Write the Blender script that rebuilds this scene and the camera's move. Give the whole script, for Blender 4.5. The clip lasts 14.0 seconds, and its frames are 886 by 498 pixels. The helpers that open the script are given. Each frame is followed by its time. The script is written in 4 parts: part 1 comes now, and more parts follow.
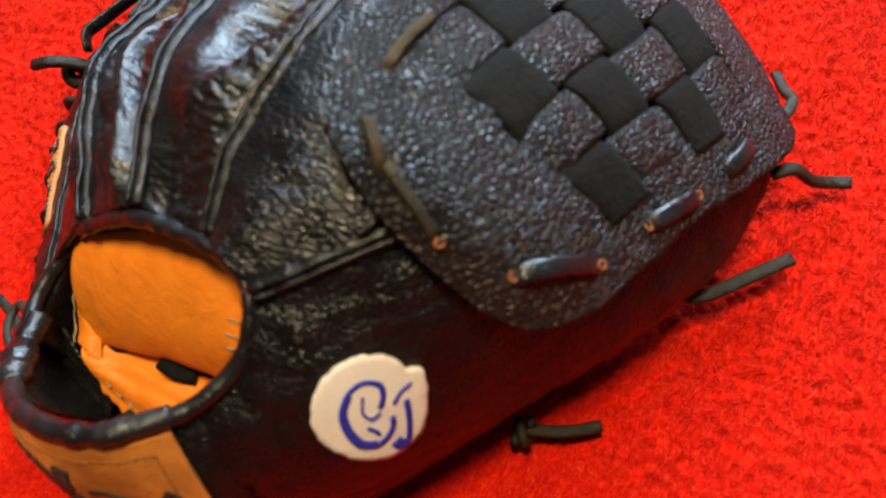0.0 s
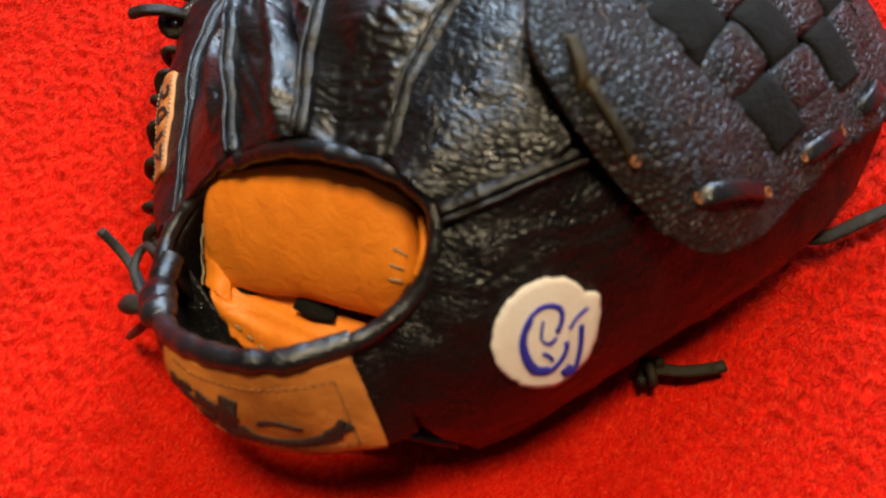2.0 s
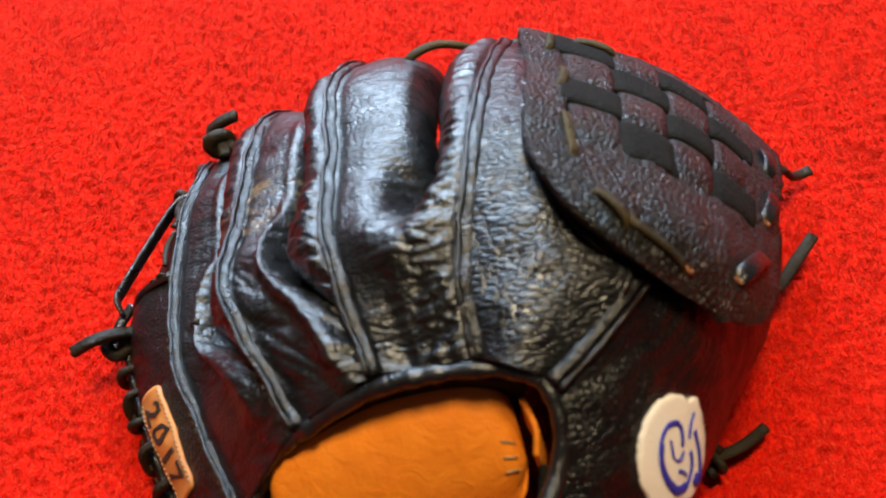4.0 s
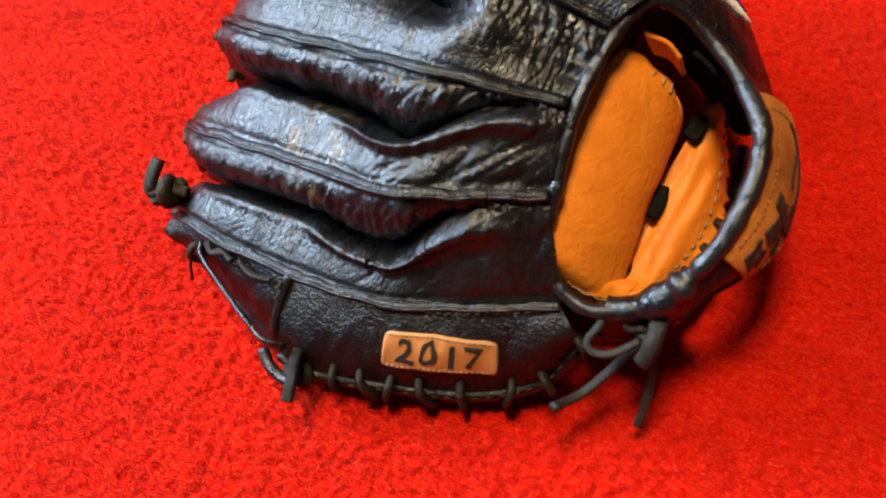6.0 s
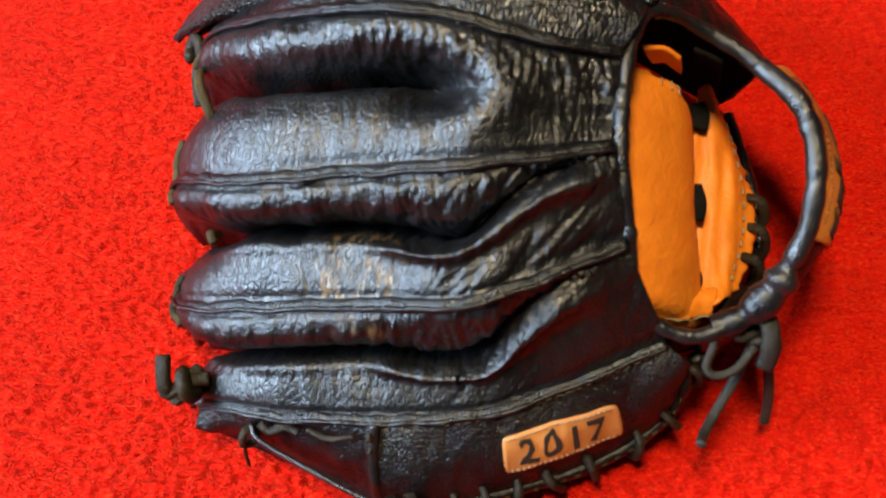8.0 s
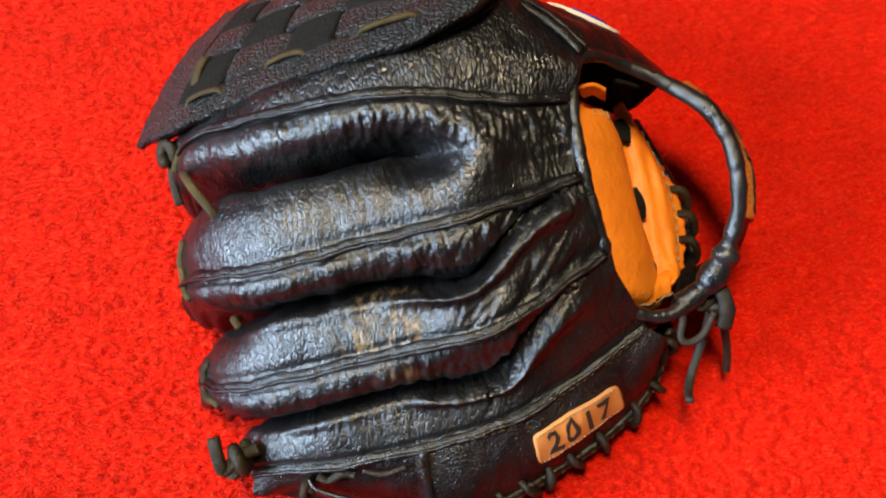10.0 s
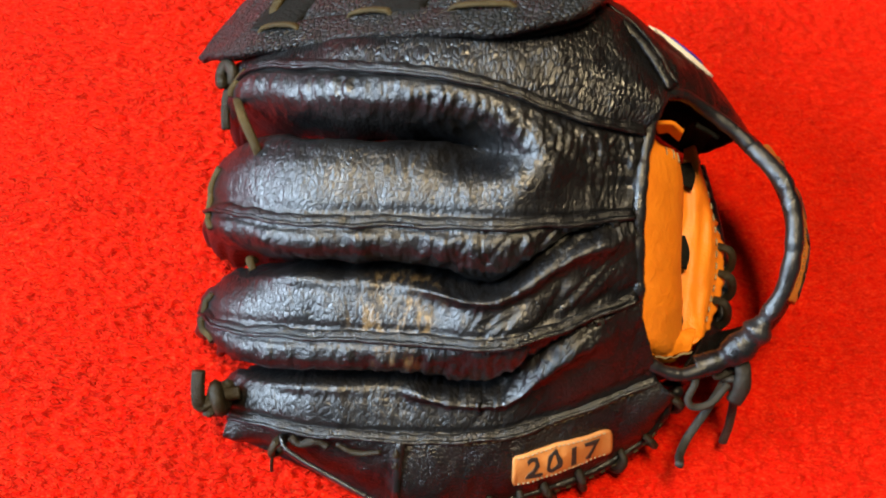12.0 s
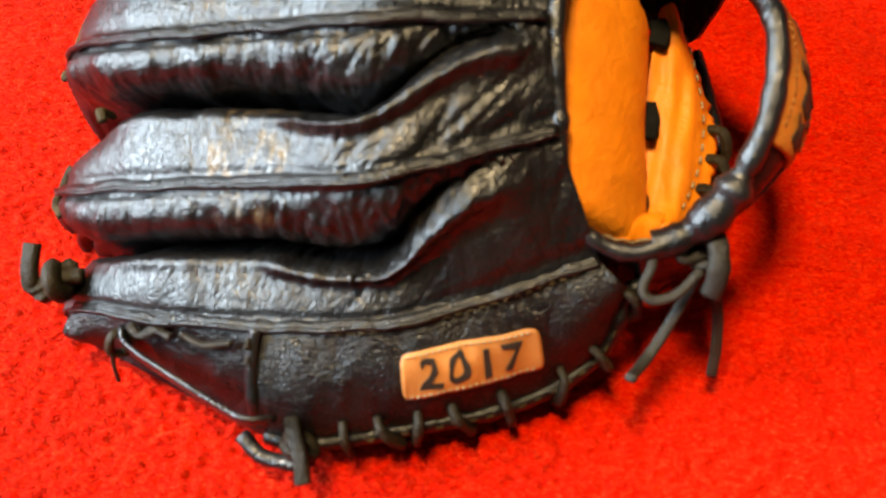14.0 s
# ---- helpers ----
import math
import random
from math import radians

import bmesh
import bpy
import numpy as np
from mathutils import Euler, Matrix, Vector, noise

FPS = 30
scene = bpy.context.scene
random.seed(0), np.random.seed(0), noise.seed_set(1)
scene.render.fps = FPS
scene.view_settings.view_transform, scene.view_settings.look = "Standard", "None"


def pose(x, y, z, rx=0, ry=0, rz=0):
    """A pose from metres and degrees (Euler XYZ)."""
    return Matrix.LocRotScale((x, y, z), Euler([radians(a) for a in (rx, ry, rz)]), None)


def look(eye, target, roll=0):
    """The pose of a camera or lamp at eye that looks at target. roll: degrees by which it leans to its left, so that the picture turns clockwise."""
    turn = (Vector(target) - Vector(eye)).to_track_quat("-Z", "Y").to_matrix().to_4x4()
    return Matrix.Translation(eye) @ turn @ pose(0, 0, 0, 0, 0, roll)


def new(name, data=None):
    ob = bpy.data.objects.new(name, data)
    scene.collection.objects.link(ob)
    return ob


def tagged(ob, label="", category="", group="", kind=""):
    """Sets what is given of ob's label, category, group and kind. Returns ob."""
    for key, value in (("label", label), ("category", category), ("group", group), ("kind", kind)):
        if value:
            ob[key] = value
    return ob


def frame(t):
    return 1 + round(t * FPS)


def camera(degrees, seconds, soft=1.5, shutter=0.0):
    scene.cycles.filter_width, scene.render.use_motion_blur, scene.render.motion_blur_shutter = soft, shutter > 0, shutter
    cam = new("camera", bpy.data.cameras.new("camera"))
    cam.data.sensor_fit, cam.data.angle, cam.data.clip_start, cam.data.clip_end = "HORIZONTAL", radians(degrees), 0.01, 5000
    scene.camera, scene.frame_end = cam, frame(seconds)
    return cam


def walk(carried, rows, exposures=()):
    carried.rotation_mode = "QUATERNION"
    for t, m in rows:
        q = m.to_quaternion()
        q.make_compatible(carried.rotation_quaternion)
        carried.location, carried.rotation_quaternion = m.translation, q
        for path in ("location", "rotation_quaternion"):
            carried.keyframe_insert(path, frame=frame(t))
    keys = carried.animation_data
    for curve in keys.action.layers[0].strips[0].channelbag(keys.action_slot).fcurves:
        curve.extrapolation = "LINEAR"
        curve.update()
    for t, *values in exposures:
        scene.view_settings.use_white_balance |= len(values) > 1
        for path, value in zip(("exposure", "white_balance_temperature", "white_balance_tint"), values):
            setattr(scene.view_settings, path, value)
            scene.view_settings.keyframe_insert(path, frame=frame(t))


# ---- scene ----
from mathutils.bvhtree import BVHTree

cam = camera(53.6, 14.0, soft=2.0)
cam.data.dof.use_dof = True
cam.data.dof.focus_distance, cam.data.dof.aperture_fstop = 0.48, 9.0
PATH = [
    (0, (0.109, 0.177, 0.396), (-0.412, -0.311, -1.472), -18.7),
    (0.5, (0.129, 0.165, 0.398), (-0.412, -0.312, -1.467), -17.2),
    (1, (0.148, 0.151, 0.4), (-0.4, -0.317, -1.465), -15.9),
    (1.5, (0.156, 0.136, 0.396), (-0.394, -0.31, -1.475), -14.9),
    (2, (0.164, 0.119, 0.396), (-0.405, -0.278, -1.479), -11.1),
    (2.5, (0.175, 0.096, 0.4), (-0.441, -0.253, -1.471), -7.3),
    (3, (0.183, 0.07, 0.399), (-0.638, -0.253, -1.396), -4.9),
    (3.2, (0.194, 0.07, 0.401), (-0.744, -0.249, -1.336), -3.8),
    (5.3, (0.184, -0.107, 0.415), (-0.668, 0.386, -1.326), -9.6),
    (5.5, (0.174, -0.119, 0.414), (-0.644, 0.398, -1.336), -10.5),
    (6, (0.154, -0.213, 0.418), (-0.45, 0.523, -1.341), -8.8),
    (6.5, (0.127, -0.211, 0.431), (-0.412, 0.636, -1.299), -8.5),
    (7, (0.093, -0.19, 0.41), (-0.404, 0.645, -1.338), -12.5),
    (7.5, (0.055, -0.193, 0.403), (-0.289, 0.627, -1.388), -10.6),
    (7.7, (0.05, -0.194, 0.408), (-0.257, 0.64, -1.384), -10.3),
    (9.8, (-0.025, -0.205, 0.477), (0.071, 0.643, -1.332), -3.6),
    (10, (-0.026, -0.202, 0.483), (0.065, 0.644, -1.327), -1.9),
    (10.5, (-0.02, -0.191, 0.496), (0.027, 0.665, -1.311), 0.8),
    (11, (-0.016, -0.18, 0.489), (0.024, 0.617, -1.344), 4.5),
    (11.5, (-0.027, -0.175, 0.481), (0.006, 0.596, -1.363), 7.0),
    (12, (-0.032, -0.183, 0.476), (0.017, 0.59, -1.368), 11.2),
    (12.5, (-0.018, -0.202, 0.46), (0.032, 0.612, -1.367), 10.6),
    (13, (0.006, -0.222, 0.437), (0.0, 0.635, -1.37), 5.6),
    (13.5, (0.03, -0.236, 0.405), (-0.034, 0.711, -1.355), 1.5),
    (14, (0.082, -0.231, 0.34), (-0.208, 0.768, -1.368), -5.4),
]
EXPOSURES = [(0, -0.03, 6500, 10), (1, -0.07, 6500, 10), (2, -0.19, 6500, 10), (3.2, -0.13, 6500, 10), (5.5, -0.21, 6500, 10), (6.0, -0.13, 6520, 10), (6.5, -0.21, 6550, 10), (7.5, -0.16, 6550, 10),
             (10, -0.04, 6600, 10), (12, 0.04, 6900, 10), (13, 0.16, 7250, 10), (14, 0.34, 7700, 10)]
walk(cam, [(t, look(eye, target, roll)) for t, eye, target, roll in PATH], EXPOSURES)

# ---------------------------------------------------------------- light
world = bpy.data.worlds.new("room_air")
scene.world = world
world.use_nodes = True
world.node_tree.nodes["Background"].inputs[0].default_value = (0.95, 0.97, 1.0, 1)
world.node_tree.nodes["Background"].inputs[1].default_value = 0.015


def area_lamp(name, eye, target, wide, high, watts, colour):
    data = bpy.data.lights.new(name, "AREA")
    data.shape, data.size, data.size_y, data.energy, data.color = "RECTANGLE", wide, high, watts, colour
    ob = new(name, data)
    ob.matrix_world = look(eye, target)
    return ob


area_lamp("window_light", (-1.85, -0.22, 1.00), (0, -0.05, 0.1), 1.5, 1.2, 240, (0.62, 0.79, 1.0))
area_lamp("ceiling_light", (-0.22, 0.00, 2.10), (-0.22, 0.00, 0), 0.44, 0.44, 76, (1.0, 0.78, 0.48))


# ---------------------------------------------------------------- materials
def material(name):
    m = bpy.data.materials.new(name)
    m.use_nodes = True
    return m, m.node_tree, m.node_tree.nodes["Principled BSDF"]


def node(tree, kind, **inputs):
    n = tree.nodes.new(kind)
    for key, value in inputs.items():
        n.inputs[key.replace("_", " ")].default_value = value
    return n


def coords(tree, scale=(1, 1, 1), turn=(0, 0, 0)):
    c, m = tree.nodes.new("ShaderNodeTexCoord"), tree.nodes.new("ShaderNodeMapping")
    tree.links.new(c.outputs["Object"], m.inputs["Vector"])
    m.inputs["Scale"].default_value = scale
    m.inputs["Rotation"].default_value = [radians(a) for a in turn]
    return m.outputs["Vector"]


def noise_tex(tree, vector, scale, detail=4.0, rough=0.55, distort=0.0):
    n = node(tree, "ShaderNodeTexNoise", Scale=scale, Detail=detail, Roughness=rough, Distortion=distort)
    tree.links.new(vector, n.inputs["Vector"])
    return n.outputs["Fac"]


def ramp(tree, fac, stops):
    r = tree.nodes.new("ShaderNodeValToRGB")
    while len(r.color_ramp.elements) < len(stops):
        r.color_ramp.elements.new(0.5)
    for e, (at, c) in zip(r.color_ramp.elements, stops):
        e.position, e.color = at, (*c, 1) if not isinstance(c, (int, float)) else (c, c, c, 1)
    tree.links.new(fac, r.inputs["Fac"])
    return r.outputs["Color"]


def bump(tree, height, strength, distance, before=None):
    b = node(tree, "ShaderNodeBump", Strength=strength, Distance=distance)
    tree.links.new(height, b.inputs["Height"])
    if before:
        tree.links.new(before, b.inputs["Normal"])
    return b.outputs["Normal"]


def leather(name, dark, pale, pebble, crease, rough, cell=420.0, squash=(1, 1, 1), gloss=0.55, wear=None, lines=0.0):
    """Grained leather: rounded pebbles, long creases, a patchy polish, and worn spots."""
    m, tree, bsdf = material(name)
    link = tree.links.new
    v = coords(tree, squash)
    plain = coords(tree)
    warp = node(tree, "ShaderNodeTexNoise", Scale=60.0, Detail=2.0)
    link(plain, warp.inputs["Vector"])
    mixv = tree.nodes.new("ShaderNodeMixRGB")
    mixv.blend_type, mixv.inputs["Fac"].default_value = "ADD", 0.006
    link(v, mixv.inputs["Color1"])
    link(warp.outputs["Color"], mixv.inputs["Color2"])
    cells = node(tree, "ShaderNodeTexVoronoi", Scale=cell, Randomness=0.85)
    cells.feature = "DISTANCE_TO_EDGE"
    link(mixv.outputs["Color"], cells.inputs["Vector"])
    grain = ramp(tree, cells.outputs["Distance"], [(0.0, 0.0), (0.14, 0.6), (0.45, 1.0)])
    broad = noise_tex(tree, plain, 38.0, 3.0)
    n = bump(tree, noise_tex(tree, v, 95.0, 5.0, 0.6, 0.8), crease, 0.004)
    n = bump(tree, grain, pebble, 0.0016, n)
    if lines:
        thin = ramp(tree, noise_tex(tree, coords(tree, (1.0, 0.30, 0.35), (0, 0, 8)), 260.0, 3.0, 0.6, 0.9), [(0.45, 1.0), (0.50, 0.0), (0.55, 1.0)])
        n = bump(tree, thin, lines, 0.0012, n)
    n = bump(tree, noise_tex(tree, plain, 1500.0, 2.0), 0.06, 0.0005, n)
    link(n, bsdf.inputs["Normal"])
    colour = ramp(tree, broad, [(0.3, dark), (0.75, pale)])
    if wear:
        mask = ramp(tree, noise_tex(tree, coords(tree, (1, 0.35, 0.35)), 210.0, 6.0, 0.7), [(0.49, 0.0), (0.60, 1.0)])
        spot = node(tree, "ShaderNodeVectorMath")
        spot.operation = "DISTANCE"
        link(plain, spot.inputs[0])
        spot.inputs[1].default_value = (-0.038, -0.058, 0.086)
        place = ramp(tree, spot.outputs["Value"], [(0.012, 1.0), (0.027, 0.0)])
        both = tree.nodes.new("ShaderNodeMath")
        both.operation = "MULTIPLY"
        link(mask, both.inputs[0])
        link(place, both.inputs[1])
        mix = tree.nodes.new("ShaderNodeMixRGB")
        link(both.outputs[0], mix.inputs["Fac"])
        link(colour, mix.inputs["Color1"])
        mix.inputs["Color2"].default_value = (*wear, 1)
        colour = mix.outputs["Color"]
    link(colour, bsdf.inputs["Base Color"])
    link(ramp(tree, noise_tex(tree, plain, 70.0, 4.0), [(0.3, rough - 0.07), (0.7, rough + 0.10)]), bsdf.inputs["Roughness"])
    bsdf.inputs["Specular IOR Level"].default_value = gloss
    # bluish reflection tint, added to weaken the red bounced up from the blanket
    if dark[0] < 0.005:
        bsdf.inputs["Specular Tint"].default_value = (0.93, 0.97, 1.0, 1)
    return m


def cloth(name, dark, pale, scale, depth, rough=0.9, sheen=0.0, gloss=0.3):
    m, tree, bsdf = material(name)
    v = coords(tree)
    tree.links.new(ramp(tree, noise_tex(tree, v, scale, 5.0, 0.65), [(0.3, dark), (0.7, pale)]), bsdf.inputs["Base Color"])
    n = bump(tree, noise_tex(tree, v, scale * 1.7, 4.0), 0.6, depth)
    tree.links.new(n, bsdf.inputs["Normal"])
    bsdf.inputs["Roughness"].default_value = rough
    bsdf.inputs["Sheen Weight"].default_value = sheen
    bsdf.inputs["Specular IOR Level"].default_value = gloss
    return m


def plush():
    """Red plush: short brushed pile, with lit tips and shaded hollows in its colour."""
    m, tree, bsdf = material("red_plush")
    link = tree.links.new
    v = coords(tree, (0.62, 1.20, 1.0), (0, 0, -14))
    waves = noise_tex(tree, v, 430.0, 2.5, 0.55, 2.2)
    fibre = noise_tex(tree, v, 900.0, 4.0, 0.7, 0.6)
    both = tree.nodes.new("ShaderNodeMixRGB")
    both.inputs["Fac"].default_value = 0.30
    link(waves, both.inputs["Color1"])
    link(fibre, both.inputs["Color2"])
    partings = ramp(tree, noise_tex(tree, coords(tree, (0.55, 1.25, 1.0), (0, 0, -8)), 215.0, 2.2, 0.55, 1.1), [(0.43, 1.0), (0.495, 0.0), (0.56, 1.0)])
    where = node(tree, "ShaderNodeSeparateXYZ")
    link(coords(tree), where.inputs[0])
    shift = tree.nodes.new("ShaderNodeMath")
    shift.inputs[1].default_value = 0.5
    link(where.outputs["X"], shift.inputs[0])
    brushed = ramp(tree, shift.outputs[0], [(0.40, 1.0), (0.60, 0.12)])       # partings full towards -x, faint towards +x
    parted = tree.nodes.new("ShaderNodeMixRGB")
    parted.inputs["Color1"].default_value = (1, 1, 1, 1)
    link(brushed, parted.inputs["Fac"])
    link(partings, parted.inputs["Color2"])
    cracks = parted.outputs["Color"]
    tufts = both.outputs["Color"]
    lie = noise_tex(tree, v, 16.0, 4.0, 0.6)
    # pale stops paint light on the hair tips, dark stops shade between them
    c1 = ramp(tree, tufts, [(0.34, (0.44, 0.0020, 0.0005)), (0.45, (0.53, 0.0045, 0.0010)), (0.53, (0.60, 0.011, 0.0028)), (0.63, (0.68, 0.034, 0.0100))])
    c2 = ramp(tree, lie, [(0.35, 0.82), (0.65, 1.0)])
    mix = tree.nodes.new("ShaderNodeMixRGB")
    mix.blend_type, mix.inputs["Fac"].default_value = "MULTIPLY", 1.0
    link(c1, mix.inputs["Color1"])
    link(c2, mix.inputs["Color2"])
    # shade between the tufts, darkened into the colour along the partings
    parting_shade = tree.nodes.new("ShaderNodeMixRGB")
    parting_shade.blend_type, parting_shade.inputs["Fac"].default_value = "MULTIPLY", 0.15
    link(mix.outputs["Color"], parting_shade.inputs["Color1"])
    link(cracks, parting_shade.inputs["Color2"])
    link(parting_shade.outputs["Color"], bsdf.inputs["Base Color"])
    n = bump(tree, tufts, 0.45, 0.0036)
    n = bump(tree, cracks, 0.75, 0.0032, n)
    n = bump(tree, noise_tex(tree, v, 1100.0, 3.0), 0.6, 0.002, n)
    link(n, bsdf.inputs["Normal"])
    bsdf.inputs["Roughness"].default_value = 0.85
    bsdf.inputs["Specular IOR Level"].default_value = 0.05
    bsdf.inputs["Sheen Weight"].default_value = 0.06
    bsdf.inputs["Sheen Tint"].default_value = (1.0, 0.25, 0.12, 1)
    return m


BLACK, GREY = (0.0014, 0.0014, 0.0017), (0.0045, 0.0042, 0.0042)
RED = plush()
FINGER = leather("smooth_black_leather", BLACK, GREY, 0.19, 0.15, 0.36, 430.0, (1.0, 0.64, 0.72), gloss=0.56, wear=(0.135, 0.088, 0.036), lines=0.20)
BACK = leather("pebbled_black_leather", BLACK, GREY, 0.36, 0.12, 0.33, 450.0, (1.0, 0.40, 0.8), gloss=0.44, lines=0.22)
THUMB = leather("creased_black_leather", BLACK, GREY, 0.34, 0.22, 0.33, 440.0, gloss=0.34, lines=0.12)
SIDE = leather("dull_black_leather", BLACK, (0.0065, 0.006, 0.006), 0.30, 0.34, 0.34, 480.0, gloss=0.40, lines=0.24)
WEB = leather("dull_pebbled_leather", (0.006, 0.0070, 0.0073), (0.011, 0.0124, 0.0128), 0.75, 0.06, 0.44, 360.0, gloss=0.28)
SUEDE = cloth("dark_suede", (0.003, 0.003, 0.0024), (0.007, 0.0067, 0.0056), 260.0, 0.0020, 0.9, 0.0, 0.12)
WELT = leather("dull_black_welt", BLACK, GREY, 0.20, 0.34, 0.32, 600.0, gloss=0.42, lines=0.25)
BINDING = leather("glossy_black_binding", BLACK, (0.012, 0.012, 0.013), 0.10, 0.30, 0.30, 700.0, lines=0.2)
LACE = leather("black_rawhide_lace", (0.005, 0.004, 0.0024), (0.022, 0.017, 0.008), 0.3, 0.45, 0.48, 900.0, gloss=0.24)
TIE = leather("grey_rawhide_tie", (0.009, 0.008, 0.0065), (0.032, 0.029, 0.023), 0.25, 0.40, 0.52, 900.0, gloss=0.28)
WORN = leather("worn_tan_lace", (0.012, 0.009, 0.004), (0.062, 0.045, 0.016), 0.3, 0.45, 0.66, 900.0, gloss=0.16)
LINING = leather("orange_leather_lining", (0.62, 0.165, 0.009), (0.76, 0.235, 0.015), 0.10, 0.30, 0.50, 600.0, gloss=0.4)
TAN = leather("tan_leather", (0.30, 0.108, 0.024), (0.53, 0.22, 0.060), 0.12, 0.2, 0.55, 700.0)
BROWN = leather("rubbed_tan_label", (0.24, 0.078, 0.011), (0.58, 0.215, 0.038), 0.2, 0.3, 0.62, 600.0, gloss=0.3)
INK = cloth("black_ink", (0.012, 0.010, 0.009), (0.03, 0.025, 0.02), 900.0, 0.0003, 0.6)
FELT = cloth("white_felt", (0.77, 0.735, 0.68), (0.90, 0.875, 0.84), 1100.0, 0.0030, 0.95, 0.2)
BLUE = cloth("blue_thread", (0.012, 0.016, 0.30), (0.03, 0.04, 0.50), 1400.0, 0.0008, 0.7)
DENT = cloth("stitched_groove", (0.16, 0.06, 0.015), (0.26, 0.11, 0.03), 700.0, 0.0004, 0.8)
THREAD = cloth("pale_thread", (0.16, 0.125, 0.07), (0.34, 0.28, 0.18), 900.0, 0.0004, 0.8)
PAINT = cloth("wall_paint", (0.055, 0.046, 0.036), (0.075, 0.064, 0.050), 30.0, 0.001, 0.85)


# ---------------------------------------------------------------- mesh helpers
def spline(points, n):
    """n points along a smooth curve through the given ones, evenly spaced."""
    p = np.array(points, float)
    q = np.vstack([2 * p[0] - p[1], p, 2 * p[-1] - p[-2]])
    out = []
    for i in range(len(p) - 1):
        t = np.linspace(0, 1, 24, endpoint=i == len(p) - 2)[:, None]
        a, b, c, d = q[i], q[i + 1], q[i + 2], q[i + 3]
        out.append(0.5 * (2 * b + (c - a) * t + (2 * a - 5 * b + 4 * c - d) * t**2 + (3 * b - a - 3 * c + d) * t**3))
    fine = np.vstack(out)
    run = np.concatenate([[0], np.cumsum(np.linalg.norm(np.diff(fine, axis=0), axis=1))])
    return np.stack([np.interp(np.linspace(0, run[-1], n), run, fine[:, k]) for k in range(3)], 1)


def unit(a):
    return a / np.maximum(np.linalg.norm(a, axis=-1, keepdims=True), 1e-9)


def normals(p):
    return unit(np.cross(np.gradient(p, axis=0), np.gradient(p, axis=1)))


def smooth(x, lo, hi):
    t = np.clip((np.asarray(x, float) - lo) / (hi - lo), 0, 1)
    return t * t * (3 - 2 * t)


def rough_field(p, scale, stretch=(1, 1, 1), seed=0.0):
    """A smooth random number for every point."""
    shape = p.shape[:-1]
    q = (p.reshape(-1, 3) * np.array(stretch) * scale + seed)
    return np.array([noise.noise(Vector(v)) for v in q]).reshape(shape)


def link_mesh(name, verts, faces, mat, parent, label="", shade=True):
    me = bpy.data.meshes.new(name)
    me.from_pydata([tuple(v) for v in verts], [], faces)
    me.materials.append(mat)
    if shade:
        me.polygons.foreach_set("use_smooth", [True] * len(me.polygons))
    me.update()
    ob = new(name, me)
    if parent:
        ob.parent = parent
    if label:
        ob["label"] = label
    return ob


def grid_faces(nu, nv, skip=None, wrap=False):
    faces = []
    for i in range(nu - 1):
        for j in range(nv if wrap else nv - 1):
            if skip is None or not skip[i, j]:
                k = (j + 1) % nv
                faces.append((i * nv + j, i * nv + k, (i + 1) * nv + k, (i + 1) * nv + j))
    return faces


def sheet(name, p, mat, parent, thick=0.0025, label="", skip=None):
    """A leather sheet through a grid of points, with thickness below its face."""
    nu, nv = p.shape[:2]
    ob = link_mesh(name, p.reshape(-1, 3), grid_faces(nu, nv, skip), mat, parent, label)
    if thick:
        s = ob.modifiers.new("thickness", "SOLIDIFY")
        s.thickness, s.offset = thick, 1 if normals(p)[..., 2].mean() > 0 else -1
    return ob


def sweep(points, wide, high=None, n=40, sides=10, square=1.0, up=(0, 0, 1), closed=False, wobble=0.0):
    """Vertices and faces of a cord along a curve; wide and high are half its width and height, square below 1 makes it boxy."""
    high = wide if high is None else high
    c = spline(list(points) + ([points[0], points[1]] if closed else []), n)
    if closed:
        c = spline(list(points[-2:]) + list(points) + list(points[:2]), n * 2)
        lo = np.argmin(np.linalg.norm(c[: n // 2] - np.array(points[0]), axis=1))
        hi = n + np.argmin(np.linalg.norm(c[n:] - np.array(points[0]), axis=1))
        c = c[lo:hi]
    t = unit(np.gradient(c, axis=0))
    side = unit(np.cross(t, np.array(up, float)))
    for i in range(1, len(side)):
        if side[i] @ side[i - 1] < 0:
            side[i] *= -1
    lift = np.cross(side, t)
    a = np.linspace(0, 2 * np.pi, sides, endpoint=False)
    ca, sa = np.sign(np.cos(a)) * np.abs(np.cos(a)) ** square, np.sign(np.sin(a)) * np.abs(np.sin(a)) ** square
    w, h = np.broadcast_to(wide, len(c)).copy(), np.broadcast_to(high, len(c)).copy()
    if wobble:
        k = 1 + wobble * np.array([noise.noise(Vector(v) * 160) for v in c])
        w, h = w * k, h * k
    verts = c[:, None] + side[:, None] * (w[:, None] * ca)[..., None] + lift[:, None] * (h[:, None] * sa)[..., None]
    nu = len(c)
    faces = grid_faces(nu, sides, wrap=True)
    if closed:
        faces += [((nu - 1) * sides + j, (nu - 1) * sides + (j + 1) % sides, (j + 1) % sides, j) for j in range(sides)]
    else:
        faces += [tuple(range(sides))[::-1], tuple((nu - 1) * sides + j for j in range(sides))]
    return verts.reshape(-1, 3), faces


def cord(name, points, wide, mat, parent, high=None, label="", **more):
    v, f = sweep(points, wide, high, **more)
    return link_mesh(name, v, f, mat, parent, label)


def joined(name, pieces, mat, parent, label=""):
    verts, faces, at = [], [], 0
    for v, f in pieces:
        verts.append(v)
        faces += [tuple(i + at for i in g) for g in f]
        at += len(v)
    return link_mesh(name, np.vstack(verts), faces, mat, parent, label)


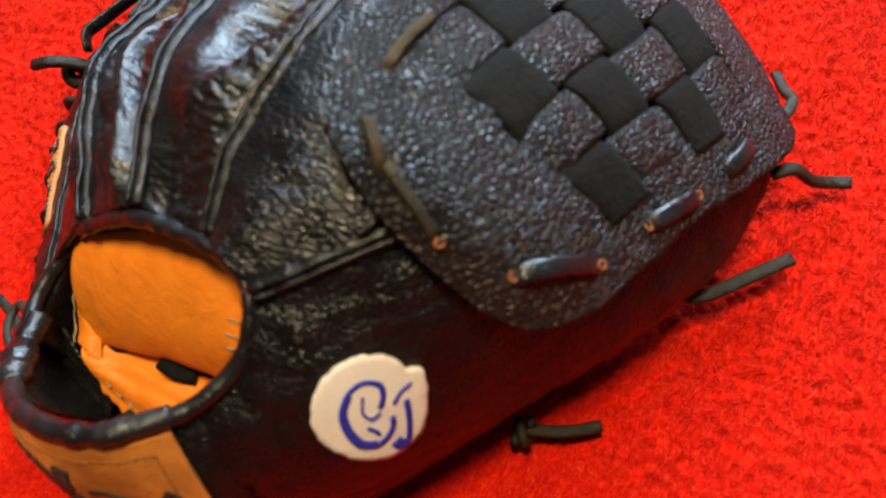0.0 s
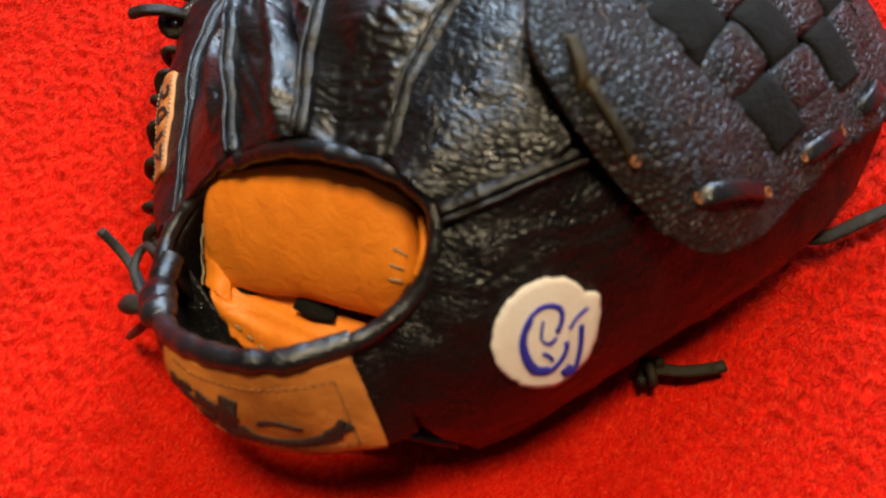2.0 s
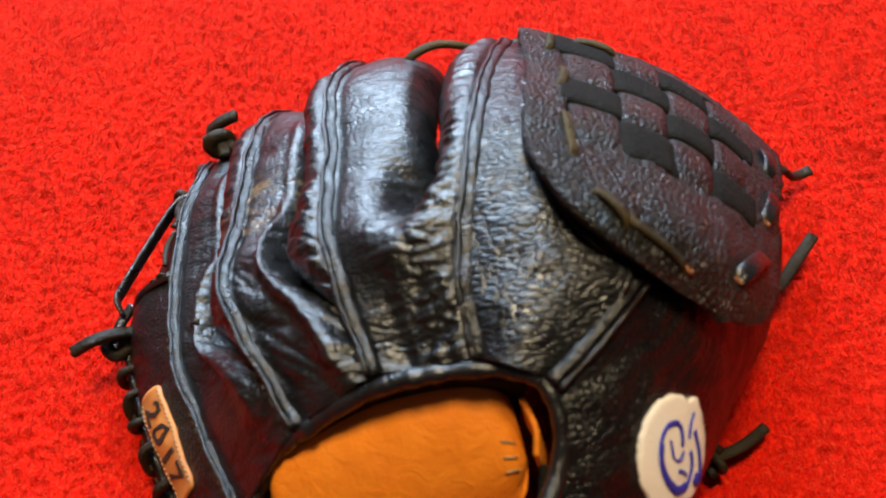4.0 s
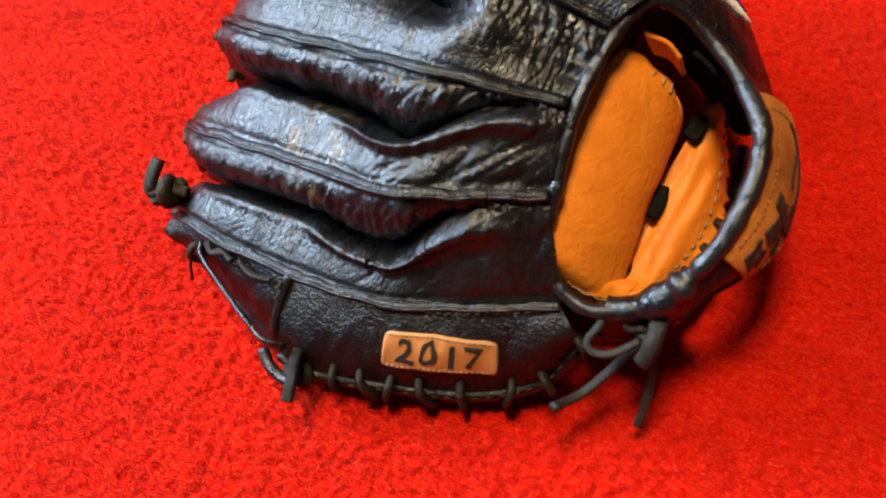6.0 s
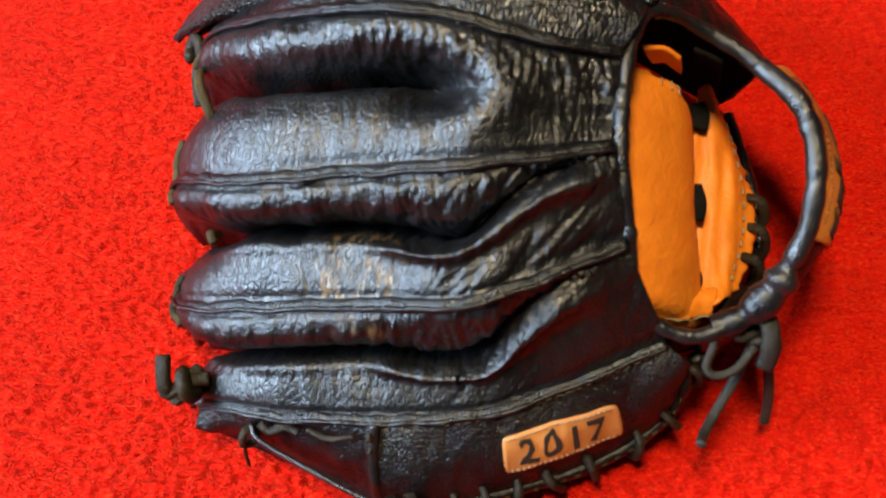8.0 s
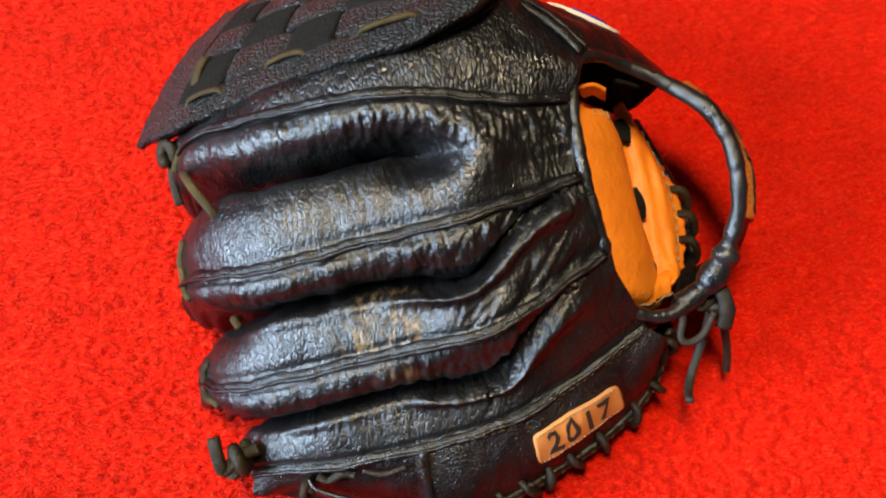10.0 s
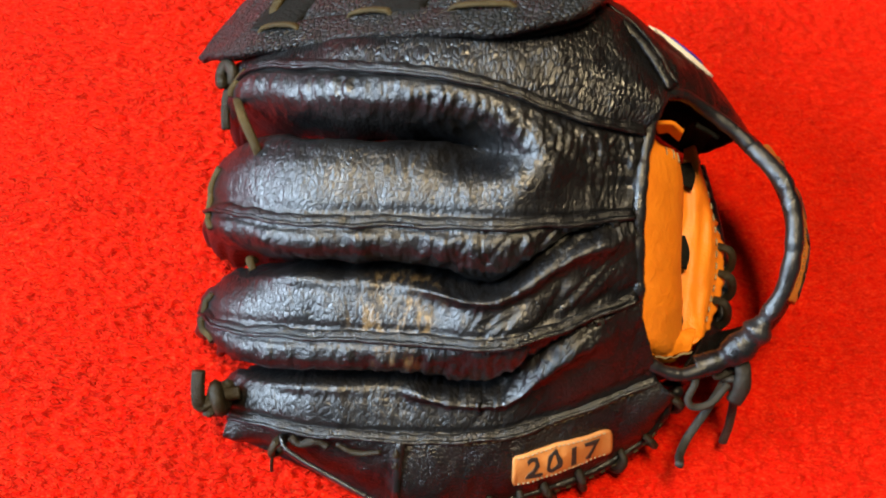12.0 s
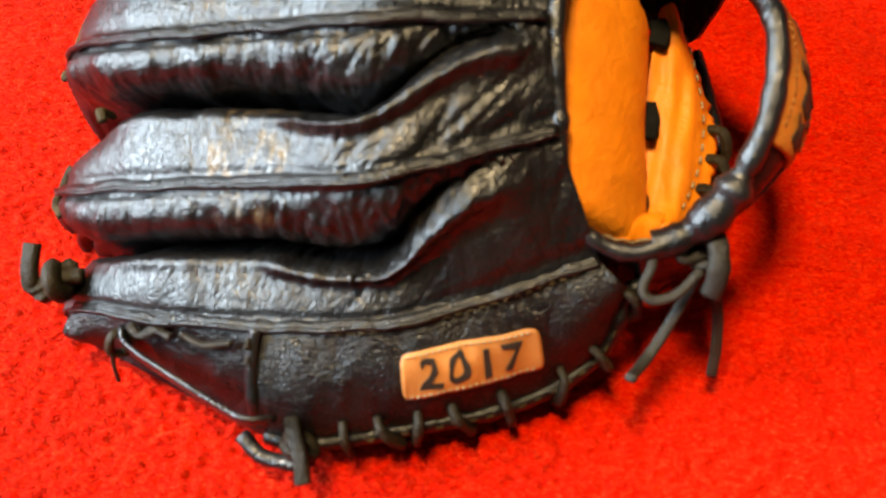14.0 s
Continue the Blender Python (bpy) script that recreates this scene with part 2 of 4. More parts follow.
def tree_of(*grids):
    """A search tree over grids of points, to lay things on them."""
    verts, faces, at = [], [], 0
    for p in grids:
        verts += [Vector(v) for v in p.reshape(-1, 3)]
        faces += [tuple(i + at for i in f) for f in grid_faces(*p.shape[:2])]
        at += p.shape[0] * p.shape[1]
    return BVHTree.FromPolygons(verts, faces)


def drape(points, way, tree, above):
    """Points dropped along way onto a surface and lifted a little off it."""
    way = Vector(way).normalized()
    out = []
    for q in np.asarray(points).reshape(-1, 3):
        hit = tree.ray_cast(Vector(q) - way * 0.05, way, 0.12)[0]
        out.append(np.array(hit if hit is not None else Vector(q)) - np.array(way) * above)
    return np.array(out).reshape(np.asarray(points).shape)


# ---------------------------------------------------------------- the room
def block(name, lo, hi, mat, kind="structure", label=""):
    bm = bmesh.new()
    bmesh.ops.create_cube(bm, size=1)
    for v in bm.verts:
        v.co = Vector([lo[k] + (v.co[k] + 0.5) * (hi[k] - lo[k]) for k in range(3)])
    me = bpy.data.meshes.new(name)
    bm.to_mesh(me)
    bm.free()
    me.materials.append(mat)
    return tagged(new(name, me), label, kind=kind)


block("wall_north", (-2.1, 2.0, -0.5), (2.1, 2.1, 2.2), PAINT)
block("wall_south", (-2.1, -2.1, -0.5), (2.1, -2.0, 2.2), PAINT)
block("wall_east", (2.0, -2.0, -0.5), (2.1, 2.0, 2.2), PAINT)
block("wall_west", (-2.1, -2.0, -0.5), (-2.0, 2.0, 2.2), PAINT)
block("ceiling", (-2.1, -2.1, 2.2), (2.1, 2.1, 2.3), PAINT)
block("floor", (-2.1, -2.1, -0.6), (2.1, 2.1, -0.5), PAINT)


def blanket():
    """A plush sheet: a fine grid with tufted pile in the middle, coarser towards the edges."""
    n = 660
    s = np.linspace(-1, 1, n)
    axis = s * 0.36 + np.sign(s) * np.abs(s) ** 6 * 0.84
    p = np.zeros((n, n, 3))
    p[..., 0], p[..., 1] = axis[:, None], axis[None, :]
    p[..., 2] = -0.001
    tuft = 0.55 * rough_field(p, 280.0, (0.6, 1.1, 1.0)) + 1.0 * rough_field(p, 430.0, (0.6, 1.0, 1.0), 5.0)
    p[..., 2] += 0.0018 * tuft + 0.0015 * rough_field(p, 14.0, seed=8.0)
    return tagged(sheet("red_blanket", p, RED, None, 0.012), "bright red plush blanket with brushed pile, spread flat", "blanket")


blanket()
block("bed", (-1.19, -1.19, -0.5), (1.19, 1.19, -0.02), PAINT, "", "pale box bed under the red plush blanket")["category"] = "bed"

# ---------------------------------------------------------------- the glove: guiding seams, from the tips to the wrist
glove = tagged(new("baseball_glove"), "worn black leather baseball glove lying palm down on a red blanket", "glove")

SEAM_INDEX = [(-0.139, 0.064, 0.078), (-0.123, 0.060, 0.100), (-0.075, 0.047, 0.130), (-0.022, 0.037, 0.148), (0.030, 0.030, 0.142), (0.062, 0.033, 0.132)]
SEAM_MIDDLE = [(-0.142, -0.005, 0.062), (-0.126, -0.014, 0.086), (-0.093, -0.024, 0.106), (-0.042, -0.022, 0.117), (0.008, -0.021, 0.128), (0.061, -0.004, 0.121)]
SEAM_RING = [(-0.140, -0.051, 0.034), (-0.124, -0.062, 0.053), (-0.092, -0.067, 0.070), (-0.030, -0.067, 0.088), (0.013, -0.066, 0.100), (0.070, -0.035, 0.098)]
SEAM_LITTLE = [(-0.117, -0.101, 0.024), (-0.101, -0.103, 0.033), (-0.060, -0.107, 0.044), (0.007, -0.101, 0.052), (0.048, -0.085, 0.054), (0.092, -0.062, 0.060)]
SEAM_WEB = [(-0.138, 0.080, 0.068), (-0.090, 0.082, 0.103), (-0.049, 0.078, 0.128), (-0.008, 0.078, 0.144), (0.036, 0.089, 0.146), (0.056, 0.076, 0.140), (0.072, 0.056, 0.134)]
EDGE_LITTLE = [(-0.117, -0.108, 0.010), (-0.085, -0.117, 0.010), (-0.045, -0.129, 0.010), (-0.012, -0.136, 0.012), (0.032, -0.122, 0.014), (0.072, -0.103, 0.012), (0.098, -0.083, 0.022), (0.106, -0.064, 0.045)]
RIM = [(0.069, 0.050, 0.132), (0.064, 0.025, 0.127), (0.065, -0.006, 0.116), (0.072, -0.035, 0.094), (0.074, -0.046, 0.078), (0.086, -0.056, 0.067), (0.103, -0.059, 0.063),
       (0.120, -0.051, 0.067), (0.132, -0.040, 0.077), (0.140, -0.025, 0.093), (0.143, 0.000, 0.107), (0.135, 0.026, 0.114), (0.118, 0.047, 0.113), (0.098, 0.058, 0.117), (0.081, 0.059, 0.127)]

NU = 380


def tip_roll(p, reach, lead=0.012):
    """Carries the finger ends of a panel over and down to the ground side."""
    n = 14
    first, way = p[0], unit(p[0] - p[4])
    rows = []
    for k in range(n, 0, -1):
        a = k / n * 1.9
        rows.append(first + way * lead * np.sin(a) + np.array([0, 0, -1.0]) * reach[:, None] * (1 - np.cos(a)))
    return np.concatenate([np.array(rows), p])


def finger_panel(a, b, where, deep, end, camber, wrinkle, seed, cut=0.017, fade=0.085, low=0.012, hook=0.0, lip=0.0, round_end=False, slant=0.0, brow=0.0, flat=0.5, turn=(-0.03, 0.05), sharp=(11.0, 11.0), tip=4.0, pocket=False, roll=2.6):
    """The leather between two seams: half of one finger, the cleft, and half of the next.
    where: how far across the cleft lies, at the tips and at the wrist; deep: its depth; end: the x at which it runs out."""
    A, B = spline(a, NU), spline(b, NU)
    half = 40
    s1 = np.sin(np.linspace(0, np.pi / 2, half))
    t = np.concatenate([s1 - 1, (1 - s1)[::-1][1:]])          # -1 at one seam, 0 in the cleft, 1 at the other
    x = 0.5 * (A + B)[:, 0]
    sway = np.array([noise.noise(Vector((v * 38, seed, 0))) for v in x])
    f = (where[0] + (where[1] - where[0]) * smooth(x, *turn) + hook * np.exp(-(((x - turn[0] + 0.002) / 0.026) ** 2)) + 0.022 * sway)[:, None]
    s = np.where(t < 0, f * (1 + t), f + (1 - f) * t)
    chord = B - A
    up = unit(np.cross(unit(np.gradient(A + B, axis=0)), chord))
    up *= np.sign(up[:, 2:3])
    d = deep * (np.clip(1 - smooth(x, end - fade, end + 0.014), 0, 1) ** 0.75)[:, None] if round_end else deep * (1 - smooth(x, end - fade, end + 0.012))[:, None]
    near = 1 - np.abs(t)[None, :]
    steep = sharp[0] + (sharp[1] - sharp[0]) * smooth(x, end - 0.075, end - 0.020)
    power = np.where(t[None, :] < 0, roll, steep[:, None])
    profile = 1 - np.sqrt(np.clip(1 - near**power, 0, 1))
    if pocket:
        profile = profile + (np.sin(np.pi / 2 * near**2.8) ** 2 - profile) * smooth(x, end - 0.045, end - 0.016)[:, None]
    drop = d * profile + flat * np.clip(A[:, 2] - B[:, 2], 0, 1)[:, None] * (1 - f) * (d / deep) * near ** np.where(t < 0, 2.2, 1.0)[None, :]
    lift = camber * (1 - 0.5 * smooth(t, 0.0, 0.35))[None, :] * np.sin(np.pi * s) * (0.35 + 0.65 * smooth(-x, -0.02, 0.09))[:, None]
    lift = lift + brow * (np.exp(-(((x - end - 0.004) / 0.014) ** 2)) - 1.1 * np.exp(-(((x - end - 0.048) / 0.026) ** 2)))[:, None] * np.exp(-((t / 0.62) ** 2))[None, :]
    P = A[:, None] + chord[:, None] * s[..., None] + up[:, None] * (lift - drop)[..., None]
    fold = lip * np.exp(-(((t - 0.20) / 0.13) ** 2))[None, :] * (smooth(x, -0.045, -0.015) * (1 - smooth(x, 0.045, 0.070)))[:, None]
    P = P + up[:, None] * fold[..., None]
    back = cut * near**tip * (1 - smooth(x, x[0], x[0] + 0.05))[:, None]
    P[..., 0] += back
    ripple = rough_field(P, 75.0, (1.0, 0.45, 0.6), seed) + 0.35 * rough_field(P, 190.0, (1.0, 0.4, 0.5), seed + 7)
    calm = np.clip(1 - np.abs(t) ** 6, 0, 1)[None, :]
    warp = P + 0.006 * rough_field(P, 45.0, seed=seed + 3)[..., None]
    line = np.exp(-((rough_field(warp, 165.0, (1.0, 0.30, 0.35), seed + 9) / 0.10) ** 2)) + 0.7 * np.exp(-((rough_field(warp, 260.0, (1.0, 0.25, 0.3), seed + 13) / 0.12) ** 2))
    many = smooth(rough_field(P, 30.0, seed=seed + 17), -0.35, 0.35) * (0.35 + 0.65 * smooth(P[..., 0], -0.075, -0.01))
    diag = np.stack([(P[..., 0] - 0.8 * P[..., 1]) / 1.28, (0.8 * P[..., 0] + P[..., 1]) / 1.28, P[..., 2]], -1)
    pull = 0.0021 * slant * (rough_field(diag, 105.0, (1.0, 0.16, 0.2), seed + 31) + 0.5 * np.exp(-((rough_field(diag, 150.0, (1.0, 0.14, 0.2), seed + 33) / 0.10) ** 2))) * (smooth(x, -0.025, 0.010) * (1 - smooth(x, 0.052, 0.068)))[:, None]
    gather = 1.5 * rough_field(P + 0.004 * rough_field(P, 60.0, seed=seed + 19)[..., None], 280.0, (1.0, 0.50, 0.55), seed + 21) * (np.where(t < 0, 2.0, 1.0)[None, :] * smooth(near, np.where(t < 0, 0.08, 0.25)[None, :], np.where(t < 0, 0.3, 0.6)[None, :])) * (smooth(x, end - 0.085, end - 0.035) * (1 - smooth(x, end + 0.002, end + 0.020)))[:, None]
    groove = np.exp(-(((1 - np.abs(t)) * 0.5 * np.linalg.norm(chord, axis=1).mean() - 0.0034) / 0.0016) ** 2)[None, :]
    out = normals(P)
    out *= np.sign((out * up[:, None]).sum(-1, keepdims=True))
    flank = np.where(t < 0, smooth(near[0], 0.10, 0.35) * (1 - smooth(near[0], 0.75, 0.95)), 0.35 * smooth(near[0], 0.3, 0.8))[None, :]
    creased = flank * (rough_field(P + 0.005 * rough_field(P, 55.0, seed=seed + 41)[..., None], 210.0, (1.0, 0.38, 0.30), seed + 43) + 0.5 * rough_field(P, 420.0, (1.0, 0.5, 0.45), seed + 47)) * (0.45 + 0.55 * smooth(x, -0.07, 0.0))[:, None]
    height = (wrinkle * ripple - 0.00050 * line * many + 0.00022 * gather * smooth(rough_field(P, 40.0, seed=seed + 25), -0.5, 0.3) + 0.0020 * creased) * calm - 0.0010 * groove
    P = P + out * height[..., None] - up[:, None] * (pull * np.clip(1 - np.abs(t) ** 10, 0, 1)[None, :])[..., None]
    reach = np.maximum(0.5 * (P[0, :, 2] - low), 0.004)
    return tip_roll(P, reach)


PANELS = {}
P = finger_panel(SEAM_INDEX, SEAM_MIDDLE, (0.39, 0.54), 0.044, 0.006, 0.011, 0.0009, 1.0, cut=0.012, fade=0.055, round_end=True, brow=0.0050, sharp=(7.0, 4.0), tip=2.5, pocket=True, roll=3.6)
gap = np.zeros((P.shape[0] - 1, P.shape[1] - 1), bool)
rows_x = P[:, P.shape[1] // 2, 0]
for i in range(0, P.shape[0] - 1):
    if -0.108 < rows_x[i] < -0.052:
        gap[i, P.shape[1] // 2 - 5: P.shape[1] // 2 + 5] = True
PANELS["im"] = P
sheet("finger_panel", P, FINGER, glove, 0.0025, "shiny creased black leather between index and middle finger", gap)
P = finger_panel(SEAM_MIDDLE, SEAM_RING, (0.45, 0.10), 0.036, 0.052, 0.011, 0.0011, 11.0, hook=0.10, lip=0.0060, roll=4.6, slant=1.0, flat=0.80, turn=(0.001, 0.050), cut=0.024, tip=2.2)
PANELS["mr"] = P
sheet("finger_panel", P, FINGER, glove, 0.0025, "shiny black leather with brown scuffs between middle and ring finger")
P = finger_panel(SEAM_RING, SEAM_LITTLE, (0.48, 0.10), 0.030, 0.058, 0.011, 0.0011, 23.0, hook=0.13, lip=0.0072, roll=4.6, slant=0.55, flat=0.85, turn=(0.008, 0.058), cut=0.024, tip=2.2)
PANELS["rl"] = P
sheet("finger_panel", P, FINGER, glove, 0.0025, "shiny creased black leather between ring and little finger")


def plain_panel(a, b, camber, wrinkle, seed, n=40, low=0.012, roll=True, lift_up=(0, 0, 1)):
    A, B = spline(a, NU), spline(b, NU)
    s = np.linspace(0, 1, n)[None, :, None]
    P = A[:, None] * (1 - s) + B[:, None] * s
    up = unit(np.cross(unit(np.gradient(A + B, axis=0)), B - A))
    up *= np.sign(up @ np.array(lift_up, float))[:, None]
    P = P + up[:, None] * (camber * np.sin(np.pi * s[..., 0]))[..., None]
    calm = np.sin(np.pi * s[..., 0]) ** 0.5
    P = P + up[:, None] * (wrinkle * (rough_field(P, 60.0, (1, 0.6, 0.6), seed) + 0.5 * rough_field(P, 150.0, (1, 0.6, 0.6), seed + 5)) * calm)[..., None]
    return tip_roll(P, np.maximum(0.5 * (P[0, :, 2] - low), 0.002)) if roll else P


PANELS["back"] = plain_panel(SEAM_WEB, SEAM_INDEX, 0.006, 0.0012, 31.0)
sheet("back_panel", PANELS["back"], BACK, glove, 0.003, "pebbled black leather over the back of the index finger")
PANELS["side"] = plain_panel(SEAM_LITTLE, EDGE_LITTLE, 0.007, 0.0015, 41.0, roll=False, lift_up=(0, -1, 0.5))
P = PANELS["side"]
across = np.sin(np.pi * np.linspace(0, 1, P.shape[1])) ** 0.6
P[..., 1] += 0.0065 * (1 - smooth(P[..., 0], -0.034, -0.029)) * smooth(P[..., 0], -0.117, -0.095) * across
sheet("side_panel", PANELS["side"], SIDE, glove, 0.003, "smooth dark leather side of the little finger")

# thumb and heel: five lines from the wrist round to the thumb tip
THUMB_LINES = [
    [(0.116, 0.049, 0.112), (0.098, 0.058, 0.118), (0.078, 0.060, 0.131), (0.056, 0.078, 0.140), (0.036, 0.094, 0.138), (0.000, 0.128, 0.112), (-0.050, 0.158, 0.075), (-0.090, 0.180, 0.046)],
    [(0.128, 0.057, 0.098), (0.112, 0.072, 0.106), (0.090, 0.084, 0.118), (0.068, 0.102, 0.117), (0.046, 0.122, 0.112), (0.006, 0.148, 0.088), (-0.042, 0.176, 0.062), (-0.092, 0.188, 0.040)],
    [(0.132, 0.073, 0.078), (0.122, 0.086, 0.080), (0.103, 0.104, 0.085), (0.080, 0.121, 0.082), (0.054, 0.137, 0.078), (0.014, 0.165, 0.066), (-0.037, 0.189, 0.047), (-0.094, 0.196, 0.032)],
    [(0.131, 0.081, 0.054), (0.126, 0.089, 0.048), (0.112, 0.105, 0.046), (0.086, 0.124, 0.044), (0.058, 0.143, 0.042), (0.016, 0.172, 0.038), (-0.034, 0.195, 0.030), (-0.094, 0.202, 0.024)],
    [(0.127, 0.087, 0.032), (0.124, 0.092, 0.022), (0.114, 0.101, 0.014), (0.088, 0.119, 0.013), (0.058, 0.137, 0.013), (0.012, 0.166, 0.012), (-0.036, 0.190, 0.012), (-0.092, 0.200, 0.014)],
]
lines = np.array([spline(l, 120) for l in THUMB_LINES])
P = np.stack([spline(lines[:, k], 60) for k in range(120)])
N = normals(P)
N *= np.sign((N * np.array([0.2, 1.0, 0.6])).sum(-1, keepdims=True))
fold = np.sin(P[..., 2] * 1250 + 11 * rough_field(P, 34.0, seed=2.0)) * smooth(P[..., 0], 0.02, 0.05) * smooth(0.115 - P[..., 0], 0, 0.03) * smooth(P[..., 2], 0.085, 0.105)
P = P + N * (0.0010 * rough_field(P, 90.0, seed=51.0) + 0.00045 * fold)[..., None]
PANELS["thumb"] = P
sheet("thumb_panel", P, THUMB, glove, 0.003, "creased black leather thumb and heel")

# double welts along the seams
def welt(seam, spread, part_name="seam_welt", n=110, start=0.0):
    c = spline(seam, n)[int(start * n):]
    along = unit(np.gradient(c, axis=0))
    side = unit(np.cross(along, np.array([0, 0.25, 1.0])))
    pieces = []
    for k, fat, high in ((-0.35, 0.0024, 0.0013), (1.25, 0.0010, 0.0011)):
        q = c + side * spread * k + np.array([0, 0, 0.0005])
        q[:, 2] += 0.0007 * np.array([noise.noise(Vector(v) * 130) for v in q])
        q[:, 1] += 0.0012 * np.array([noise.noise(Vector(v) * 70 + Vector((9, 3, 1))) for v in q])
        pieces.append(sweep(q, fat, high, n=n, sides=12, square=0.75, wobble=0.35))
    return joined(part_name, pieces, WELT, glove)


for seam in (SEAM_INDEX, SEAM_MIDDLE, SEAM_RING):
    welt(seam, 0.0019)
welt(SEAM_LITTLE, 0.0014)
welt([(0.074, 0.058, 0.1345), (0.062, 0.071, 0.1395), (0.050, 0.083, 0.1418), (0.038, 0.093, 0.1395)], 0.0024, n=40)

# dark inner side of the back, behind the pad
c = spline(RIM[:6], 60)
s = np.linspace(0, 1, 14)[None, :, None]
P = c[:, None] * (1 - s) + (c * np.array([1, 1, 0]) + np.array([-0.004, 0, 0.012]))[:, None] * s
P += np.array([-0.004, 0, 0]) * np.sin(np.pi * s)
sheet("inner_lining", P, SUEDE, glove, 0.002, "dark inner side of the glove back")

# binding round the wrist opening
cord("rim_binding", RIM, 0.0033, BINDING, glove, n=170, closed=True, sides=12, wobble=0.28, label="glossy black rolled leather binding round the wrist opening")

cord("rim_wrap", [(0.1200, 0.0445, 0.1135), (0.1290, 0.0345, 0.1145), (0.1355, 0.0260, 0.1140), (0.1405, 0.0130, 0.1115), (0.1425, 0.0000, 0.1070), (0.1425, -0.012, 0.101), (0.1405, -0.024, 0.093), (0.133, -0.039, 0.078), (0.122, -0.050, 0.067)], 0.0043, BINDING, glove, 0.0040, n=120, wobble=0.20, sides=12, label="uneven black leather wrapped round the strap edge")

cord("strap_fold", [(0.1365, -0.0330, 0.0845), (0.1335, -0.0390, 0.0790), (0.1275, -0.0455, 0.0715), (0.1190, -0.0510, 0.0655), (0.1110, -0.0540, 0.0625)], 0.0064, BINDING, glove, 0.0056, n=60, wobble=0.42, sides=14, label="lumpy folded black leather at the strap end")

# wrist strap
STRAP_TOP = [(0.114, 0.050, 0.112), (0.118, 0.047, 0.112), (0.135, 0.026, 0.113), (0.143, 0.000, 0.106), (0.140, -0.025, 0.092), (0.132, -0.040, 0.076), (0.120, -0.051, 0.066)]
STRAP_LOW = [(0.134, 0.072, 0.076), (0.143, 0.064, 0.076), (0.158, 0.034, 0.071), (0.161, 0.004, 0.066), (0.150, -0.023, 0.070), (0.136, -0.040, 0.064), (0.122, -0.051, 0.059)]
A, B = spline(STRAP_TOP, 60), spline(STRAP_LOW, 60)
s = np.linspace(0, 1, 24)[None, :, None]
out = unit(np.stack([A[:, 0] - 0.09, A[:, 1], 0.3 * np.ones(60) * 0.05], 1))
P = A[:, None] * (1 - s) + B[:, None] * s + out[:, None] * 0.004 * np.sin(np.pi * s)
P += out[:, None] * 0.0006 * rough_field(P, 90.0, seed=61.0)[..., None]
PANELS["strap"] = P
sheet("wrist_strap", P, THUMB, glove, 0.0035, "black leather wrist strap standing up as a loop")
cord("strap_edge", [tuple(v) for v in B[5::8]], 0.0014, BINDING, glove, n=60, wobble=0.2)

# web: a rounded pebbled base and woven straps beyond it
WEB_TOP = [(0.047, 0.126, 0.123), (0.043, 0.103, 0.141), (0.035, 0.082, 0.158), (0.020, 0.066, 0.167), (-0.012, 0.056, 0.161), (-0.049, 0.060, 0.146), (-0.089, 0.066, 0.122), (-0.137, 0.069, 0.096), (-0.168, 0.084, 0.062)]
WEB_LOW = [(0.047, 0.126, 0.123), (0.045, 0.138, 0.113), (0.038, 0.149, 0.104), (0.022, 0.160, 0.095), (-0.002, 0.169, 0.088), (-0.033, 0.181, 0.076), (-0.062, 0.194, 0.060), (-0.086, 0.203, 0.046), (-0.102, 0.203, 0.036)]
WT, WL = spline(WEB_TOP, 200), spline(WEB_LOW, 200)


def web_at(k, s, lift=0.0):
    """A place on the web: k from the base to the far edge, s from the finger side to the thumb side."""
    k, s = np.broadcast_arrays(np.asarray(k, float), np.asarray(s, float))
    a = np.stack([np.interp(k, np.linspace(0, 1, 200), WT[:, i]) for i in range(3)], -1)
    b = np.stack([np.interp(k, np.linspace(0, 1, 200), WL[:, i]) for i in range(3)], -1)
    p = a + (b - a) * s[..., None]
    up = np.array([-0.15, 0.50, 0.85])
    bulge = 0.013 * np.sin(np.pi * s) * smooth(k, 0.0, 0.3)
    return p + up * (bulge + lift)[..., None]


ks, ss = np.linspace(0.0, 1, 110), np.linspace(0, 1, 60)
K, S = np.meshgrid(ks, ss, indexing="ij")
PANELS["web"] = web_at(K, S)

ROWS, COLS = (0.435, 0.560, 0.690, 0.810), (0.205, 0.380, 0.555, 0.730)
centre_k, centre_s = (ks[:-1] + ks[1:]) / 2, (ss[:-1] + ss[1:]) / 2
CK, CS = np.meshgrid(centre_k, centre_s, indexing="ij")
hole = (CK > 0.400 + 0.03 * np.sin(CS * 9)) & (CK < 0.865) & (CS > 0.125) & (CS < 0.805)
P = PANELS["web"] + np.array([-0.1, 0.4, 0.9]) * (0.0007 * rough_field(PANELS["web"], 90.0, seed=71.0))[..., None]
ragged = smooth(K, 0.25, 0.5)[..., None] * np.clip(1 - np.minimum(np.minimum(S, 1 - S) / 0.05, (1 - K) / 0.04), 0, 1)[..., None]
P = P + ragged * (0.0012 * rough_field(P, 130.0, seed=73.0) + 0.0008 * rough_field(P, 330.0, seed=75.0))[..., None] * np.array([0.5, 0.7, 0.5])
sheet("web_frame", P, WEB, glove, 0.0045, "dull pebbled black leather web with a rounded base", hole)
P = web_at(K[::3, ::3] * 0.74 + 0.21, S[::3, ::3] * 0.86 + 0.05, -0.009)
sheet("web_backing", P, SUEDE, glove, 0.002)

